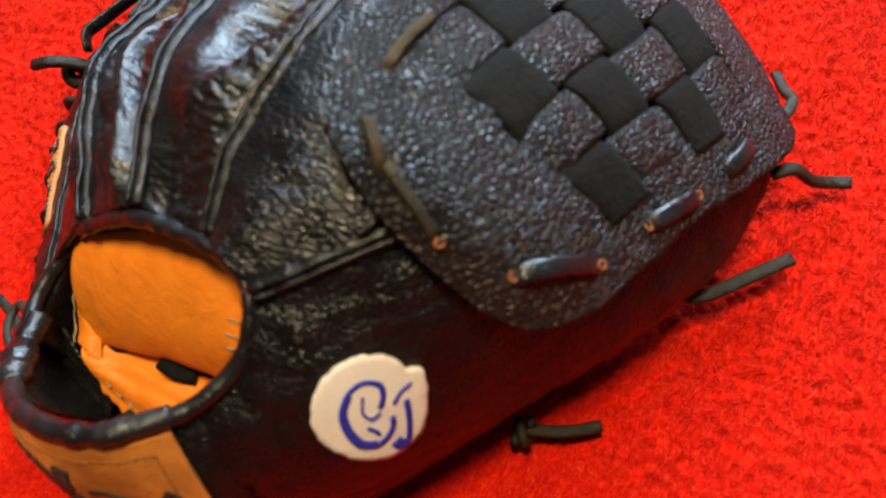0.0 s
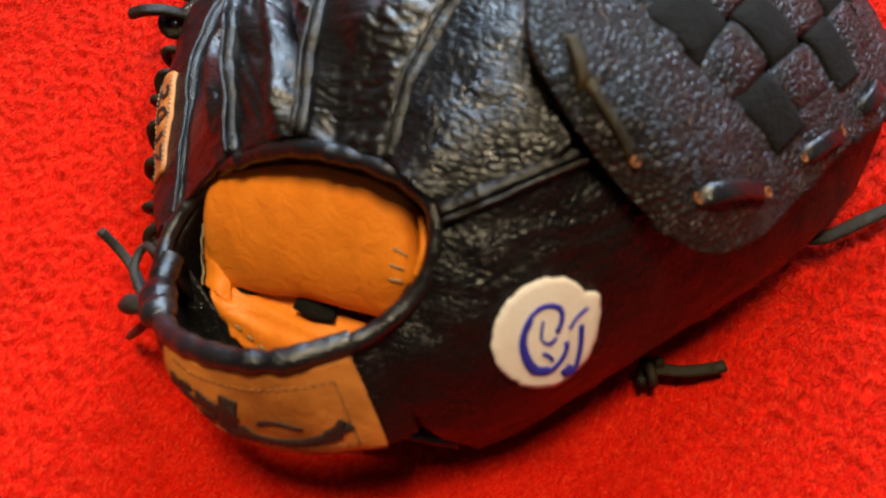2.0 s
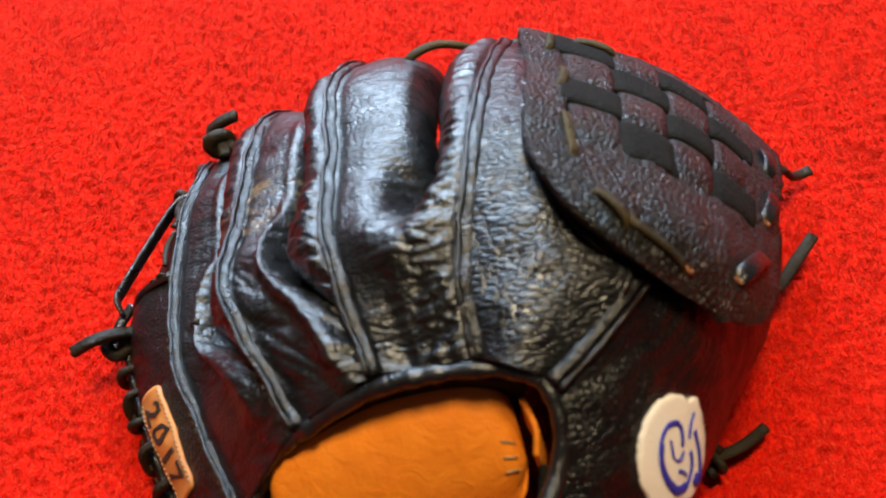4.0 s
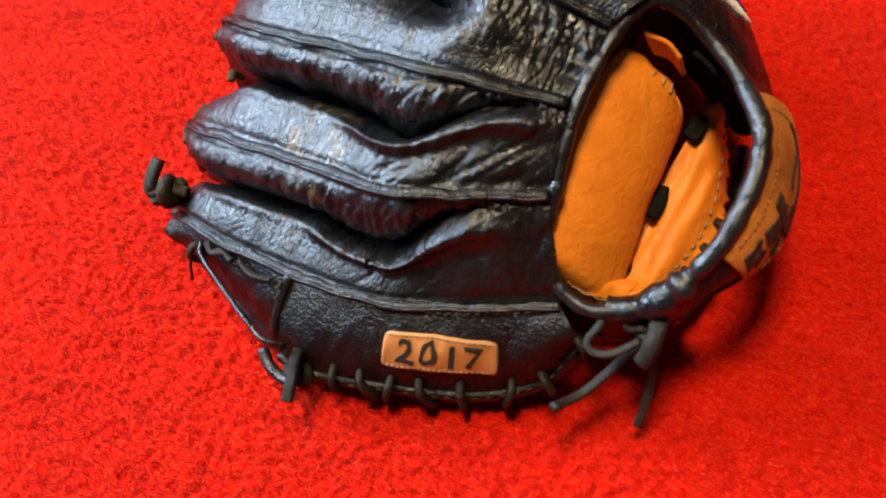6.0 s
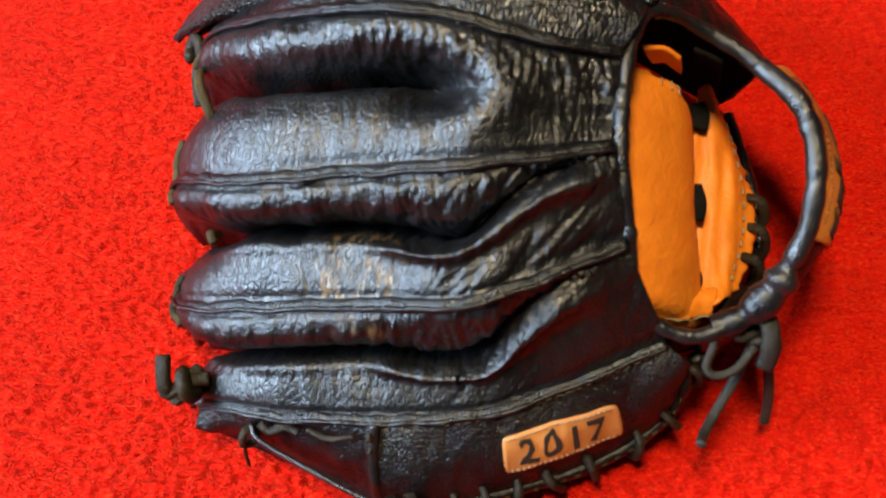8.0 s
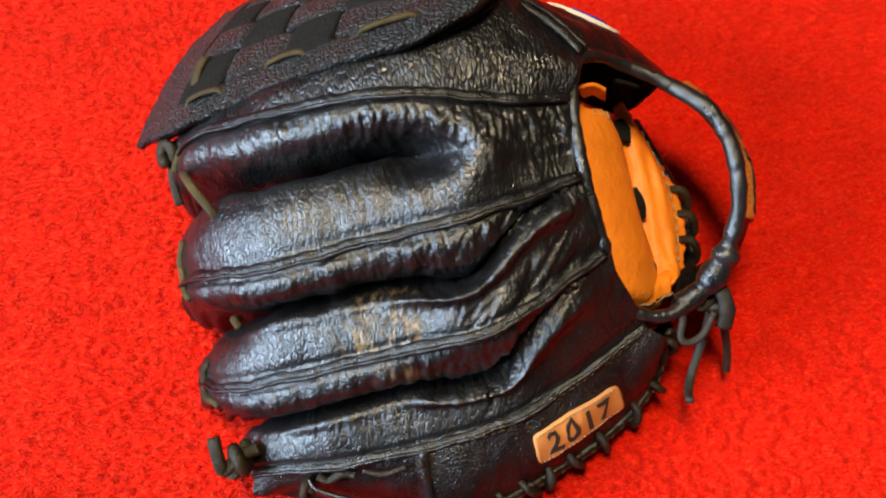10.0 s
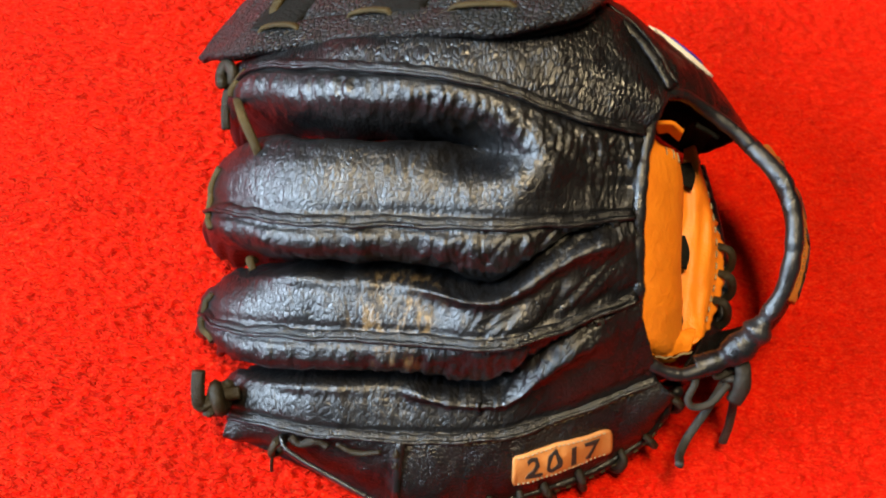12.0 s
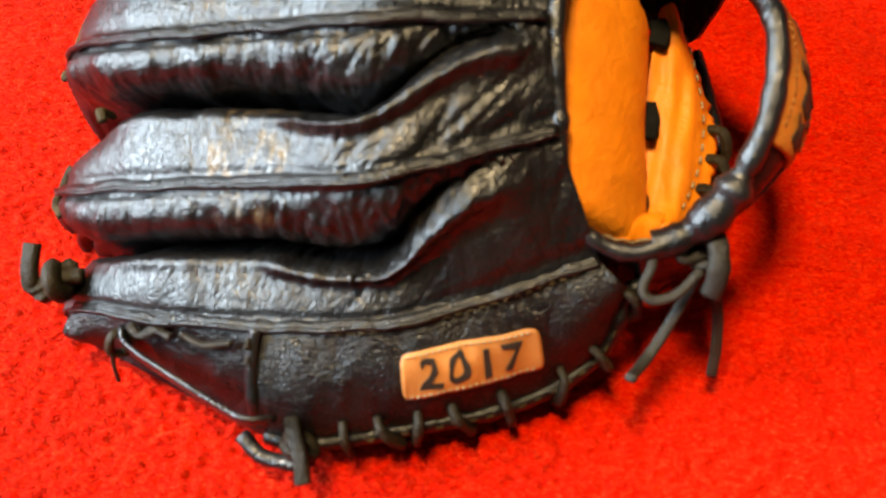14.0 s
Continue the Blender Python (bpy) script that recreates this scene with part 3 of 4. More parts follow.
A = spline([(0.052, 0.079, 0.1395), (0.036, 0.088, 0.1440), (0.010, 0.081, 0.1425), (-0.020, 0.078, 0.1360)], 30)
B = spline([(0.052, 0.082, 0.1370), (0.036, 0.095, 0.1355), (0.010, 0.120, 0.1160), (-0.020, 0.139, 0.0940)], 30)
s = np.linspace(0, 1, 14)[None, :, None]
sheet("web_gusset", A[:, None] * (1 - s) + B[:, None] * s - np.array([0, 0, 0.003]) * np.sin(np.pi * s), SUEDE, glove, 0.002, "dark leather between the web and the thumb")


def strap_over(k, s, across):
    """The height of a woven strap over the web: up over every other crossing, down under the next."""
    row = np.interp(k, ROWS, np.arange(4))
    col = np.interp(s, COLS, np.arange(4))
    wave = np.cos(np.pi * row) * np.cos(np.pi * col)
    return np.tanh(2.4 * wave) * 0.0012 * (-1 if across else 1)


def woven(k0, k1, s0, s1, across, mat, label):
    u, v = np.linspace(k0, k1, 70 if not across else 13), np.linspace(s0, s1, 13 if not across else 70)
    k, s = np.meshgrid(u, v, indexing="ij")
    mid_k, mid_s = (k0 + k1) / 2 + 0 * k, (s0 + s1) / 2 + 0 * s
    e = np.abs(s - mid_s) / (s1 - s0) * 2 if not across else np.abs(k - mid_k) / (k1 - k0) * 2
    h = strap_over(k, mid_s, False) if not across else strap_over(mid_k, s, True)
    if not across:
        h = -0.0016 + (h + 0.0016) * smooth(k, 0.365, 0.425) * (1 - smooth(k, 0.835, 0.875))
    wob = 0.006 * np.sin(14 * (k if not across else s) + s0 * 40 + k0 * 30)
    p = web_at(k + (wob if across else 0), s + (0 if across else wob), h - 0.0016 * e**5)
    return sheet("woven_strap", p, mat, glove, 0.0022, label)


for c in COLS:
    woven(0.33, 0.890, c - 0.080, c + 0.080, False, WEB, "pebbled black leather strap of the basket weave")
for r in ROWS:
    woven(r - 0.056, r + 0.056, 0.10, 0.835, True, SUEDE, "flat suede strap of the basket weave")


def web_lace(k0, s0, k1, s1, lift=0.0022, wide=0.0027, mat=LACE, holes=False):
    t = np.linspace(0, 1, 9)
    h = lift * np.sin(np.pi * t) ** 0.4 - 0.003 * (1 - np.sin(np.pi * t) ** 0.3)
    p = web_at(k0 + (k1 - k0) * t, s0 + (s1 - s0) * t, h)
    cord("lace", [tuple(v) for v in p], wide, mat, glove, 0.0012, n=26, sides=10, square=0.6, up=(-0.15, 0.5, 0.85))
    for k, s in ((k0, s0), (k1, s1)) if holes else ():
        c = web_at(k, s, 0.0003)
        a = np.linspace(0, 2 * np.pi, 12, endpoint=False)
        d1, d2 = unit(p[-1] - p[0]), unit(np.cross(p[-1] - p[0], np.array([-0.15, 0.5, 0.85])))
        ring = [c + d1 * 0.0014 * np.cos(b) + d2 * 0.0018 * np.sin(b) for b in a]
        v, f = sweep([tuple(q) for q in ring], 0.0006, 0.0005, n=16, sides=6, closed=True)
        link_mesh("lace_hole", v, f, EYELET, glove, "orange raw edge of a lace hole")


EYELET = cloth("raw_leather_edge", (0.08, 0.026, 0.006), (0.26, 0.08, 0.014), 800.0, 0.0005, 0.8)
web_lace(0.255, 0.145, 0.160, 0.295, 0.0006, 0.0022, WORN, True)
web_lace(0.185, 0.650, 0.320, 0.885, 0.0030, 0.0036, BINDING, True)
web_lace(0.445, 0.905, 0.585, 0.935, 0.0030, 0.0034, BINDING, True)
web_lace(0.680, 0.925, 0.800, 0.900, 0.0026, 0.0036, BINDING)
web_lace(0.660, 0.110, 0.560, 0.100, 0.0022, 0.0020, WORN)
web_lace(0.470, 0.112, 0.350, 0.118, 0.0022, 0.0020, WORN)
web_lace(0.830, 0.160, 0.835, 0.315, 0.0026, 0.0026, WORN)
web_lace(0.835, 0.095, 0.740, 0.080, 0.0022, 0.0020, WORN)
web_lace(0.290, 0.110, 0.230, 0.145, 0.0020, 0.0024, WORN)

# ---------------------------------------------------------------- inside the wrist
PAD = [(0.084, 0.052, 0.094), (0.085, 0.040, 0.089), (0.087, 0.010, 0.079), (0.091, -0.016, 0.068), (0.094, -0.036, 0.057), (0.095, -0.047, 0.0515)]
c = spline(PAD, 60) + np.array([0.0005, -0.0015, -0.0065])
t = np.linspace(0, 1, 60)
fat = np.clip(1 - np.abs(2 * t - 1) ** np.where(t > 0.5, 22, 9), 0.02, 1) ** 0.5 * (0.99 + 0.03 * smooth(t, 0.6, 1.0))
a = np.linspace(0, 2 * np.pi, 28, endpoint=False)
d1, d2 = np.array([0.66, 0.12, -0.74]), np.array([0.74, 0.0, 0.66])
P = c[:, None] + (fat[:, None] * (np.cos(a) * 0.0320 - 0.0115))[..., None] * d1 + (fat[:, None] * np.sin(a) * 0.0112)[..., None] * d2
P += d2 * (0.0010 * rough_field(P, 60.0, seed=81.0))[..., None]
pleat = np.exp(-((t / 0.10) ** 2))[:, None] * np.sin(5 * a + 1.0) + 0.7 * np.exp(-(((1 - t) / 0.10) ** 2))[:, None] * np.sin(4 * a)
P += (0.0017 * pleat)[..., None] * d2
link_mesh("lining_pad", P.reshape(-1, 3), grid_faces(60, 28, wrap=True), LINING, glove, "plump orange leather wrist pad")
stitches = []
for k in (6, 7, 8):
    stitches.append(sweep([tuple(P[i, k] + d2 * 0.0004) for i in (2, 3, 4, 5)], 0.0004, n=8, sides=6))
joined("pad_stitching", stitches, THREAD, glove, "pale thread stitches on the orange pad")

NEAR = [(0.104, 0.070, 0.062), (0.103, 0.045, 0.058), (0.102, 0.015, 0.052), (0.102, -0.018, 0.043), (0.104, -0.034, 0.042), (0.107, -0.041, 0.045)]
FAR = [(0.114, 0.074, 0.046), (0.128, 0.050, 0.037), (0.136, 0.026, 0.033), (0.136, 0.004, 0.033), (0.129, -0.018, 0.036), (0.122, -0.031, 0.042)]
A, B = spline(NEAR, 70), spline(FAR, 70)
s = np.linspace(0, 1, 26)[None, :, None]
edge = 0.0022 * np.array([noise.noise(Vector((i * 0.37, 0, 2))) for i in range(70)])
P = A[:, None] * (1 - s) + B[:, None] * s + np.array([0.1, 0, 1.0]) * (0.008 * np.sin(np.pi * s))
P[:, -4:, 0] += edge[:, None] * np.linspace(0.3, 1.4, 4)
P[..., 2] += 0.0032 * rough_field(P, 85.0, (1.5, 0.22, 1.0), 91.0) + 0.0010 * rough_field(P, 210.0, (1.2, 0.3, 1.0), 93.0)
sheet("palm_lining", P, LINING, glove, 0.002, "creased orange leather palm lining with a ragged edge")
seam = P[3:-6, 19] + np.array([0, 0, 0.0006])
joined("lining_stitching", [sweep([tuple(seam[i]), tuple(seam[i + 1] + np.array([0, 0, 0.0006])), tuple(seam[i + 2])], 0.0005, n=6, sides=5) for i in range(0, len(seam) - 3, 4)], THREAD, glove, "pale thread seam in the orange lining")
for y, z, w in ((0.052, 0.063, 0.0065), (0.010, 0.0550, 0.0085), (-0.0246, 0.0455, 0.0048)):
    cord("lace", [(0.1030, y + w, z + 0.0010), (0.1050, y, z + 0.0016), (0.1040, y - w, z)], 0.0042, SUEDE, glove, 0.0014, n=14, square=0.6, label="dark lace loop between the orange lining pieces")
for k, y in enumerate((0.020, 0.004, -0.012)):
    x = 0.137 - 0.18 * abs(y - 0.012)
    cord("lace", [(x - 0.006, y + 0.006, 0.036), (x + 0.002, y + 0.002, 0.040), (x + 0.005, y - 0.004, 0.032), (x, y - 0.007, 0.022)], 0.0024, LACE, glove, 0.0014, n=18, square=0.7)
HEEL = [(0.126, 0.082, 0.022), (0.134, 0.052, 0.022), (0.140, 0.022, 0.020), (0.140, -0.005, 0.018), (0.132, -0.028, 0.020), (0.118, -0.048, 0.028), (0.106, -0.064, 0.045)]
cord("heel_edge", HEEL, 0.0035, BINDING, glove, 0.0045, n=60, wobble=0.2, label="rolled black leather heel edge")

A = spline([(0.071, 0.049, 0.118), (0.080, 0.053, 0.113), (0.089, 0.053, 0.107)], 24)
B = spline([(0.076, 0.052, 0.104), (0.084, 0.057, 0.098), (0.092, 0.057, 0.092)], 24)
s = np.linspace(0, 1, 12)[None, :, None]
P = A[:, None] * (1 - s) + B[:, None] * s
P[..., 2] += 0.0010 * rough_field(P, 90.0, seed=95.0)
sheet("thumb_lining", P, LINING, glove, 0.002, "orange lining on the thumb side of the opening")
A = spline([(0.094, 0.054, 0.112), (0.100, 0.053, 0.110), (0.107, 0.052, 0.107)], 24)
B = spline([(0.102, 0.074, 0.056), (0.109, 0.075, 0.050), (0.116, 0.074, 0.046)], 24)
P = A[:, None] * (1 - s) + B[:, None] * s + np.array([0.0, 0.006, 0.004]) * np.sin(np.pi * s)
A = spline([(0.078, -0.050, 0.072), (0.090, -0.054, 0.064), (0.104, -0.056, 0.060), (0.118, -0.049, 0.064)], 24)
B = spline([(0.090, -0.050, 0.018), (0.098, -0.050, 0.018), (0.110, -0.047, 0.020), (0.122, -0.040, 0.024)], 24)
Q = A[:, None] * (1 - s) + B[:, None] * s
sheet("inner_wall", Q, SIDE, glove, 0.002, "black inside of the little finger side")
sheet("inner_thumb", P, SUEDE, glove, 0.002, "dark suede inside of the thumb")

A = spline([(0.126, -0.020, 0.037), (0.119, -0.036, 0.044), (0.110, -0.050, 0.050)], 24)
B = spline([(0.139, -0.020, 0.026), (0.132, -0.038, 0.032), (0.121, -0.050, 0.044)], 24)
P = A[:, None] * (1 - s) + B[:, None] * s
sheet("heel_flap", P, SIDE, glove, 0.002, "black leather flap beside the orange lining")
A = spline([(0.087, -0.049, 0.061), (0.093, -0.049, 0.057), (0.102, -0.046, 0.051), (0.113, -0.041, 0.047)], 40)
B = A + np.array([0.003, 0.014, -0.001])
s = np.linspace(0, 1, 16)[None, :, None]
P = A[:, None] * (1 - s) + B[:, None] * s + np.array([0, 0, 0.003]) * np.sin(np.pi * s)
P += np.array([0.2, -0.3, 1.0]) * (0.0009 * rough_field(P, 150.0, (1.0, 0.35, 1.0), 97.0))[..., None]
P[:, :3, 1] -= (0.0014 * np.abs(np.array([noise.noise(Vector((i * 0.43, 4, 1))) for i in range(40)])))[:, None] * np.array([1.5, 0.8, 0.3])
sheet("lining_edge", P, LINING, glove, 0.0015, "turned ragged orange edge of the lining")
cord("raw_edge", [tuple(q + np.array([0.0004, -0.0006, 0.0012])) for q in P[6:, 0][::3]], 0.0005, THREAD, glove, 0.0004, n=50, wobble=0.8, label="frayed pale edge of the lining")
A2 = spline([(0.104, -0.0570, 0.061), (0.118, -0.0500, 0.064), (0.128, -0.0425, 0.072), (0.134, -0.0350, 0.081), (0.1385, -0.0240, 0.089)], 30)
B2 = spline([(0.106, -0.0520, 0.020), (0.116, -0.0450, 0.018), (0.124, -0.0380, 0.020), (0.131, -0.0300, 0.022), (0.1365, -0.0200, 0.026)], 30)
Q = A2[:, None] * (1 - s) + B2[:, None] * s + np.array([0.003, -0.003, 0]) * np.sin(np.pi * s)
Q[..., 0] += 0.0012 * rough_field(Q, 80.0, seed=99.0)
sheet("strap_inside", Q, BINDING, glove, 0.002, "smooth black inside of the wrist strap end")

# ---------------------------------------------------------------- badges
def badge_grid(corners, nu, nv):
    a, b, c, d = [np.array(q) for q in corners]
    u, v = np.linspace(0, 1, nu)[:, None, None], np.linspace(0, 1, nv)[None, :, None]
    return (a * (1 - u) + b * u) * (1 - v) + (d * (1 - u) + c * u) * v


def slab(name, p, mat, parent, way, thick, label="", keep=None):
    """A raised flat piece whose face follows the grid p."""
    skip = None if keep is None else ~keep
    ob = sheet(name, p, mat, parent, thick, label, skip)
    ob.modifiers["thickness"].offset = 1 if np.dot(normals(p)[p.shape[0] // 2, p.shape[1] // 2], way) > 0 else -1
    return ob


SIDE_TREE = tree_of(PANELS["side"])
way = np.array([-0.25, 0.75, -0.62])
corners = [(0.0255, -0.1065, 0.0475), (0.0735, -0.0855, 0.0455), (0.0775, -0.0935, 0.0290), (0.0290, -0.1195, 0.0335)]
G = badge_grid(corners, 40, 16)
bu, bv = np.linspace(-1, 1, 40)[:, None, None], np.linspace(-1, 1, 16)[None, :, None]
long_way, short_way = (G[-1, 8] - G[0, 8]) / 2, (G[20, -1] - G[20, 0]) / 2
G = G - long_way * bu * 0.035 * np.abs(bv) ** 7 - short_way * bv * 0.10 * np.abs(bu) ** 14 + short_way * 0.03 * np.sin(5 * bu + bv)
G = drape(G, way, SIDE_TREE, 0.0016)
year = slab("year_badge", G, TAN, glove, -way, 0.0022, "small tan leather badge with the year 2017 in black")


def on_grid(g, u, v, up, lift):
    """Places on a grid at fractions u, v, lifted."""
    nu, nv = g.shape[:2]
    x, y = np.clip(u, 0, 1) * (nu - 1), np.clip(v, 0, 1) * (nv - 1)
    i, j = np.minimum(x.astype(int), nu - 2), np.minimum(y.astype(int), nv - 2)
    fx, fy = (x - i)[:, None], (y - j)[:, None]
    p = (g[i, j] * (1 - fx) + g[i + 1, j] * fx) * (1 - fy) + (g[i, j + 1] * (1 - fx) + g[i + 1, j + 1] * fx) * fy
    return p + np.array(up) * np.asarray(lift)[..., None] if np.ndim(lift) else p + np.array(up) * lift


def lettering(text, g, up, box, mat, parent, lift=0.0004):
    """Raised characters laid over a grid, filling the box u0, v0, u1, v1."""
    curve = bpy.data.curves.new("writing", "FONT")
    curve.body, curve.extrude, curve.space_character, curve.offset = text, 0.02, 1.18, 0.014
    holder = new("writing", curve)
    bpy.context.view_layer.update()
    me = bpy.data.meshes.new_from_object(holder.evaluated_get(bpy.context.evaluated_depsgraph_get()))
    bpy.data.objects.remove(holder)
    co = np.array([v.co[:] for v in me.vertices])
    lo, hi = co.min(0), co.max(0)
    f = (co - lo) / np.maximum(hi - lo, 1e-9)
    u, v = box[0] + f[:, 0] * (box[2] - box[0]), box[3] - f[:, 1] * (box[3] - box[1])
    u, v = u + 0.012 * np.sin(v * 9 + u * 31), v + 0.035 * np.sin(u * 23 + 1.0) + 0.02 * np.sin(u * 71)
    p = on_grid(g, u, v, up, lift * (f[:, 2] * 2 - 0.5))
    faces = [tuple(q.vertices) for q in me.polygons]
    return link_mesh("writing", p, faces, mat, parent, "black hand-inked figures 2017", shade=False)


lettering("2017", G, -unit(way), (0.13, 0.17, 0.88, 0.82), INK, year)
for v in (0.06, 0.94):
    q = on_grid(G, np.linspace(0.04, 0.96, 41), np.full(41, v), -unit(way), 0.0002)
    joined("stitching", [sweep([tuple(q[i]), tuple(q[i + 1])], 0.0004, n=4, sides=5) for i in range(0, 40, 2)], THREAD, year)

# felt patch on the thumb
THUMB_TREE = tree_of(PANELS["thumb"])
face = unit(np.array([0.37, 0.83, 0.43]))
right, rise = unit(np.array([-0.62, 0.52, -0.47])), None
right = unit(right - face * (right @ face))
rise = unit(np.cross(face, right))
right, rise = right * np.cos(0.19) + rise * np.sin(0.19), rise * np.cos(0.19) - right * np.sin(0.19)
mid = np.array([0.0835, 0.1060, 0.0990]) - 0.0075 * right - 0.001 * rise


def patch_place(x, y, above):
    q = mid + np.asarray(x)[..., None] * right + np.asarray(y)[..., None] * rise
    return q + face * (bow(x, y) + above)[..., None]


gx, gy = [g.ravel() for g in np.meshgrid(np.linspace(-0.02, 0.02, 15), np.linspace(-0.025, 0.025, 15))]
q = mid + gx[:, None] * right + gy[:, None] * rise
rise_at = (drape(q, -face, THUMB_TREE, 0.0) - q) @ face
FORM = np.linalg.lstsq(np.stack([gx**0, gx, gy, gx**2, gx * gy, gy**2], 1), rise_at, rcond=None)[0]


def bow(x, y):
    """How far the thumb bulges under the patch."""
    x, y = np.asarray(x), np.asarray(y)
    return FORM[0] + FORM[1] * x + FORM[2] * y + FORM[3] * x * x + FORM[4] * x * y + FORM[5] * y * y


ang = np.linspace(0, 2 * np.pi, 145)
rad = np.interp(ang, (0.0, 0.42, 0.50, 0.60, 0.71, 0.80, 1.05, 1.57, 2.50, 3.10, 3.90, 4.58, 5.06, 5.25, 5.56, 5.90, 6.2832), (1.0, 1.10, 1.12, 1.02, 0.90, 0.96, 1.0, 1.0, 1.0, 0.99, 0.87, 0.93, 1.07, 1.06, 1.10, 1.03, 1.0))
rad = rad + 0.008 * np.sin(17 * ang) + 0.010 * np.sin(29 * ang + 2) * np.sin(5 * ang)
rr = np.linspace(0.0, 1.0, 12)
X = rr[None, :] * rad[:, None] * np.cos(ang)[:, None] * 0.0198
Y = rr[None, :] * rad[:, None] * np.sin(ang)[:, None] * 0.0238
P = patch_place(X, Y, 0.0020)
patch = slab("felt_patch", P, FELT, glove, face, 0.0024, "round white felt patch with blue embroidered shapes")


def stroke(points, wide, parent, mat, lift=0.0022):
    q = np.array([(*p, 0.0) for p in points])
    q = spline(q, 30)
    p = patch_place(q[:, 0] * 0.0198, q[:, 1] * 0.0248, lift)
    v, f = sweep([tuple(a) for a in p], wide * 1.25, 0.0006, n=40, sides=8, up=tuple(face))
    return link_mesh("embroidery", v, f, mat, parent, "blue embroidered stroke")


stroke([(0.14, 0.11), (0.23, 0.28), (0.21, 0.48), (-0.05, 0.58), (-0.33, 0.45), (-0.49, 0.16), (-0.46, -0.16), (-0.28, -0.47), (0.0, -0.58), (0.23, -0.44), (0.33, -0.25), (0.32, -0.11)], 0.0009, patch, BLUE)
stroke([(-0.33, 0.42), (-0.47, 0.16), (-0.44, -0.16), (-0.27, -0.46), (-0.02, -0.56)], 0.0015, patch, BLUE)
stroke([(-0.11, 0.36), (-0.16, 0.08), (-0.02, -0.05), (0.13, 0.02)], 0.0004, patch, BLUE)
stroke([(-0.12, -0.20), (0.0, -0.29), (0.06, -0.38)], 0.0006, patch, BLUE)
stroke([(0.38, 0.10), (0.53, 0.26), (0.74, 0.36)], 0.0005, patch, BLUE)
stroke([(0.61, 0.10), (0.62, -0.30), (0.58, -0.70)], 0.0010, patch, BLUE)
stroke([(0.33, -0.62), (0.45, -0.74), (0.57, -0.72)], 0.0019, patch, BLUE)

# strap label
u, v = np.meshgrid(np.linspace(0.08, 0.66, 50), np.linspace(0.06, 0.95, 24), indexing="ij")
Pn = PANELS["strap"]
q = on_grid(Pn, u.ravel(), v.ravel(), (0, 0, 0), 0.0).reshape(50, 24, 3)
nrm = normals(q)
nrm *= np.sign((nrm * np.array([1.0, 0.1, 0.3])).sum(-1, keepdims=True))
G2 = q + nrm * 0.0022
label = slab("strap_label", G2, BROWN, glove, nrm[25, 12], 0.0020, "tan leather label with faded black marks on the wrist strap")


def bar(u0, v0, u1, v1, wide, bend=0.0, mat=INK, name="ink_bar", note="faded black ink bar"):
    t = np.linspace(0, 1, 9)
    uu, vv = u0 + (u1 - u0) * t, v0 + (v1 - v0) * t + bend * np.sin(np.pi * t)
    p = on_grid(G2, uu, vv, nrm[25, 12], 0.0003)
    v, f = sweep([tuple(a) for a in p], wide, 0.0004, n=20, sides=8, up=tuple(nrm[25, 12]))
    link_mesh(name, v, f, mat, label, note)


for u0, v0, u1, v1 in ((0.10, 0.16, 0.10, 0.86), (0.10, 0.16, 0.92, 0.14), (0.10, 0.86, 0.92, 0.88)):
    for k in range(12 if u0 == u1 else 22):
        a, b = k / (12 if u0 == u1 else 22), (k + 0.6) / (12 if u0 == u1 else 22)
        bar(u0 + (u1 - u0) * a, v0 + (v1 - v0) * a, u0 + (u1 - u0) * b, v0 + (v1 - v0) * b, 0.0005, 0.0, DENT, "stitch", "")
for mark in ((0.58, 0.28, 0.66, 0.76, 0.0024, 0.0), (0.57, 0.45, 0.78, 0.42, 0.0026, 0.03), (0.80, 0.34, 0.95, 0.46, 0.0028, 0.04), (0.82, 0.52, 0.92, 0.62, 0.0024, 0.0), (0.53, 0.68, 0.67, 0.73, 0.0026, 0.03),
             (0.10, 0.60, 0.56, 0.72, 0.0012, 0.10), (0.16, 0.72, 0.42, 0.79, 0.0009, 0.04), (0.13, 0.52, 0.22, 0.66, 0.0010, 0.03), (0.30, 0.58, 0.48, 0.52, 0.0008, -0.05), (0.70, 0.60, 0.80, 0.74, 0.0018, 0.02)):
    bar(*mark[:4], mark[4] * 1.6, mark[5])

# ---------------------------------------------------------------- laces and knots
EDGE = spline(EDGE_LITTLE, 200)
for px, lean, fat in ((0.0077, 0.2, 0.0028), (0.0240, 1.6, 0.0026), (0.0330, -0.6, 0.0028), (0.0493, 1.4, 0.0027), (0.0650, 0.4, 0.0030), (0.0830, -0.9, 0.0031), (0.0975, 0.8, 0.0031), (0.1045, -0.3, 0.0026)):
    i = max(4, min(int(np.argmin(np.abs(EDGE[:, 0] - px))), 195))
    c = EDGE[i]
    along = unit(EDGE[i + 3] - EDGE[i - 3])
    outw = unit(np.cross(along, np.array([0, 0, 1.0])))
    slant = along * 0.0028 * lean
    ring = [c + np.array([0, 0, 0.0100]) - outw * 0.0035 - slant, c + outw * 0.0020 + np.array([0, 0, 0.0095]) - slant * 0.8, c + outw * 0.0046 + np.array([0, 0, 0.004]), c + outw * 0.0042 - np.array([0, 0, 0.002]) + slant * 0.6, c - np.array([0, 0, 0.006]) + slant]
    cord("lace", [tuple(q) for q in ring], fat, LACE, glove, 0.0019, n=24, square=0.75, up=tuple(along), wobble=0.25, label="dark lace loop over the palm edge")
dash = EDGE[104:190] + np.array([-0.0005, -0.0035, 0.0045])
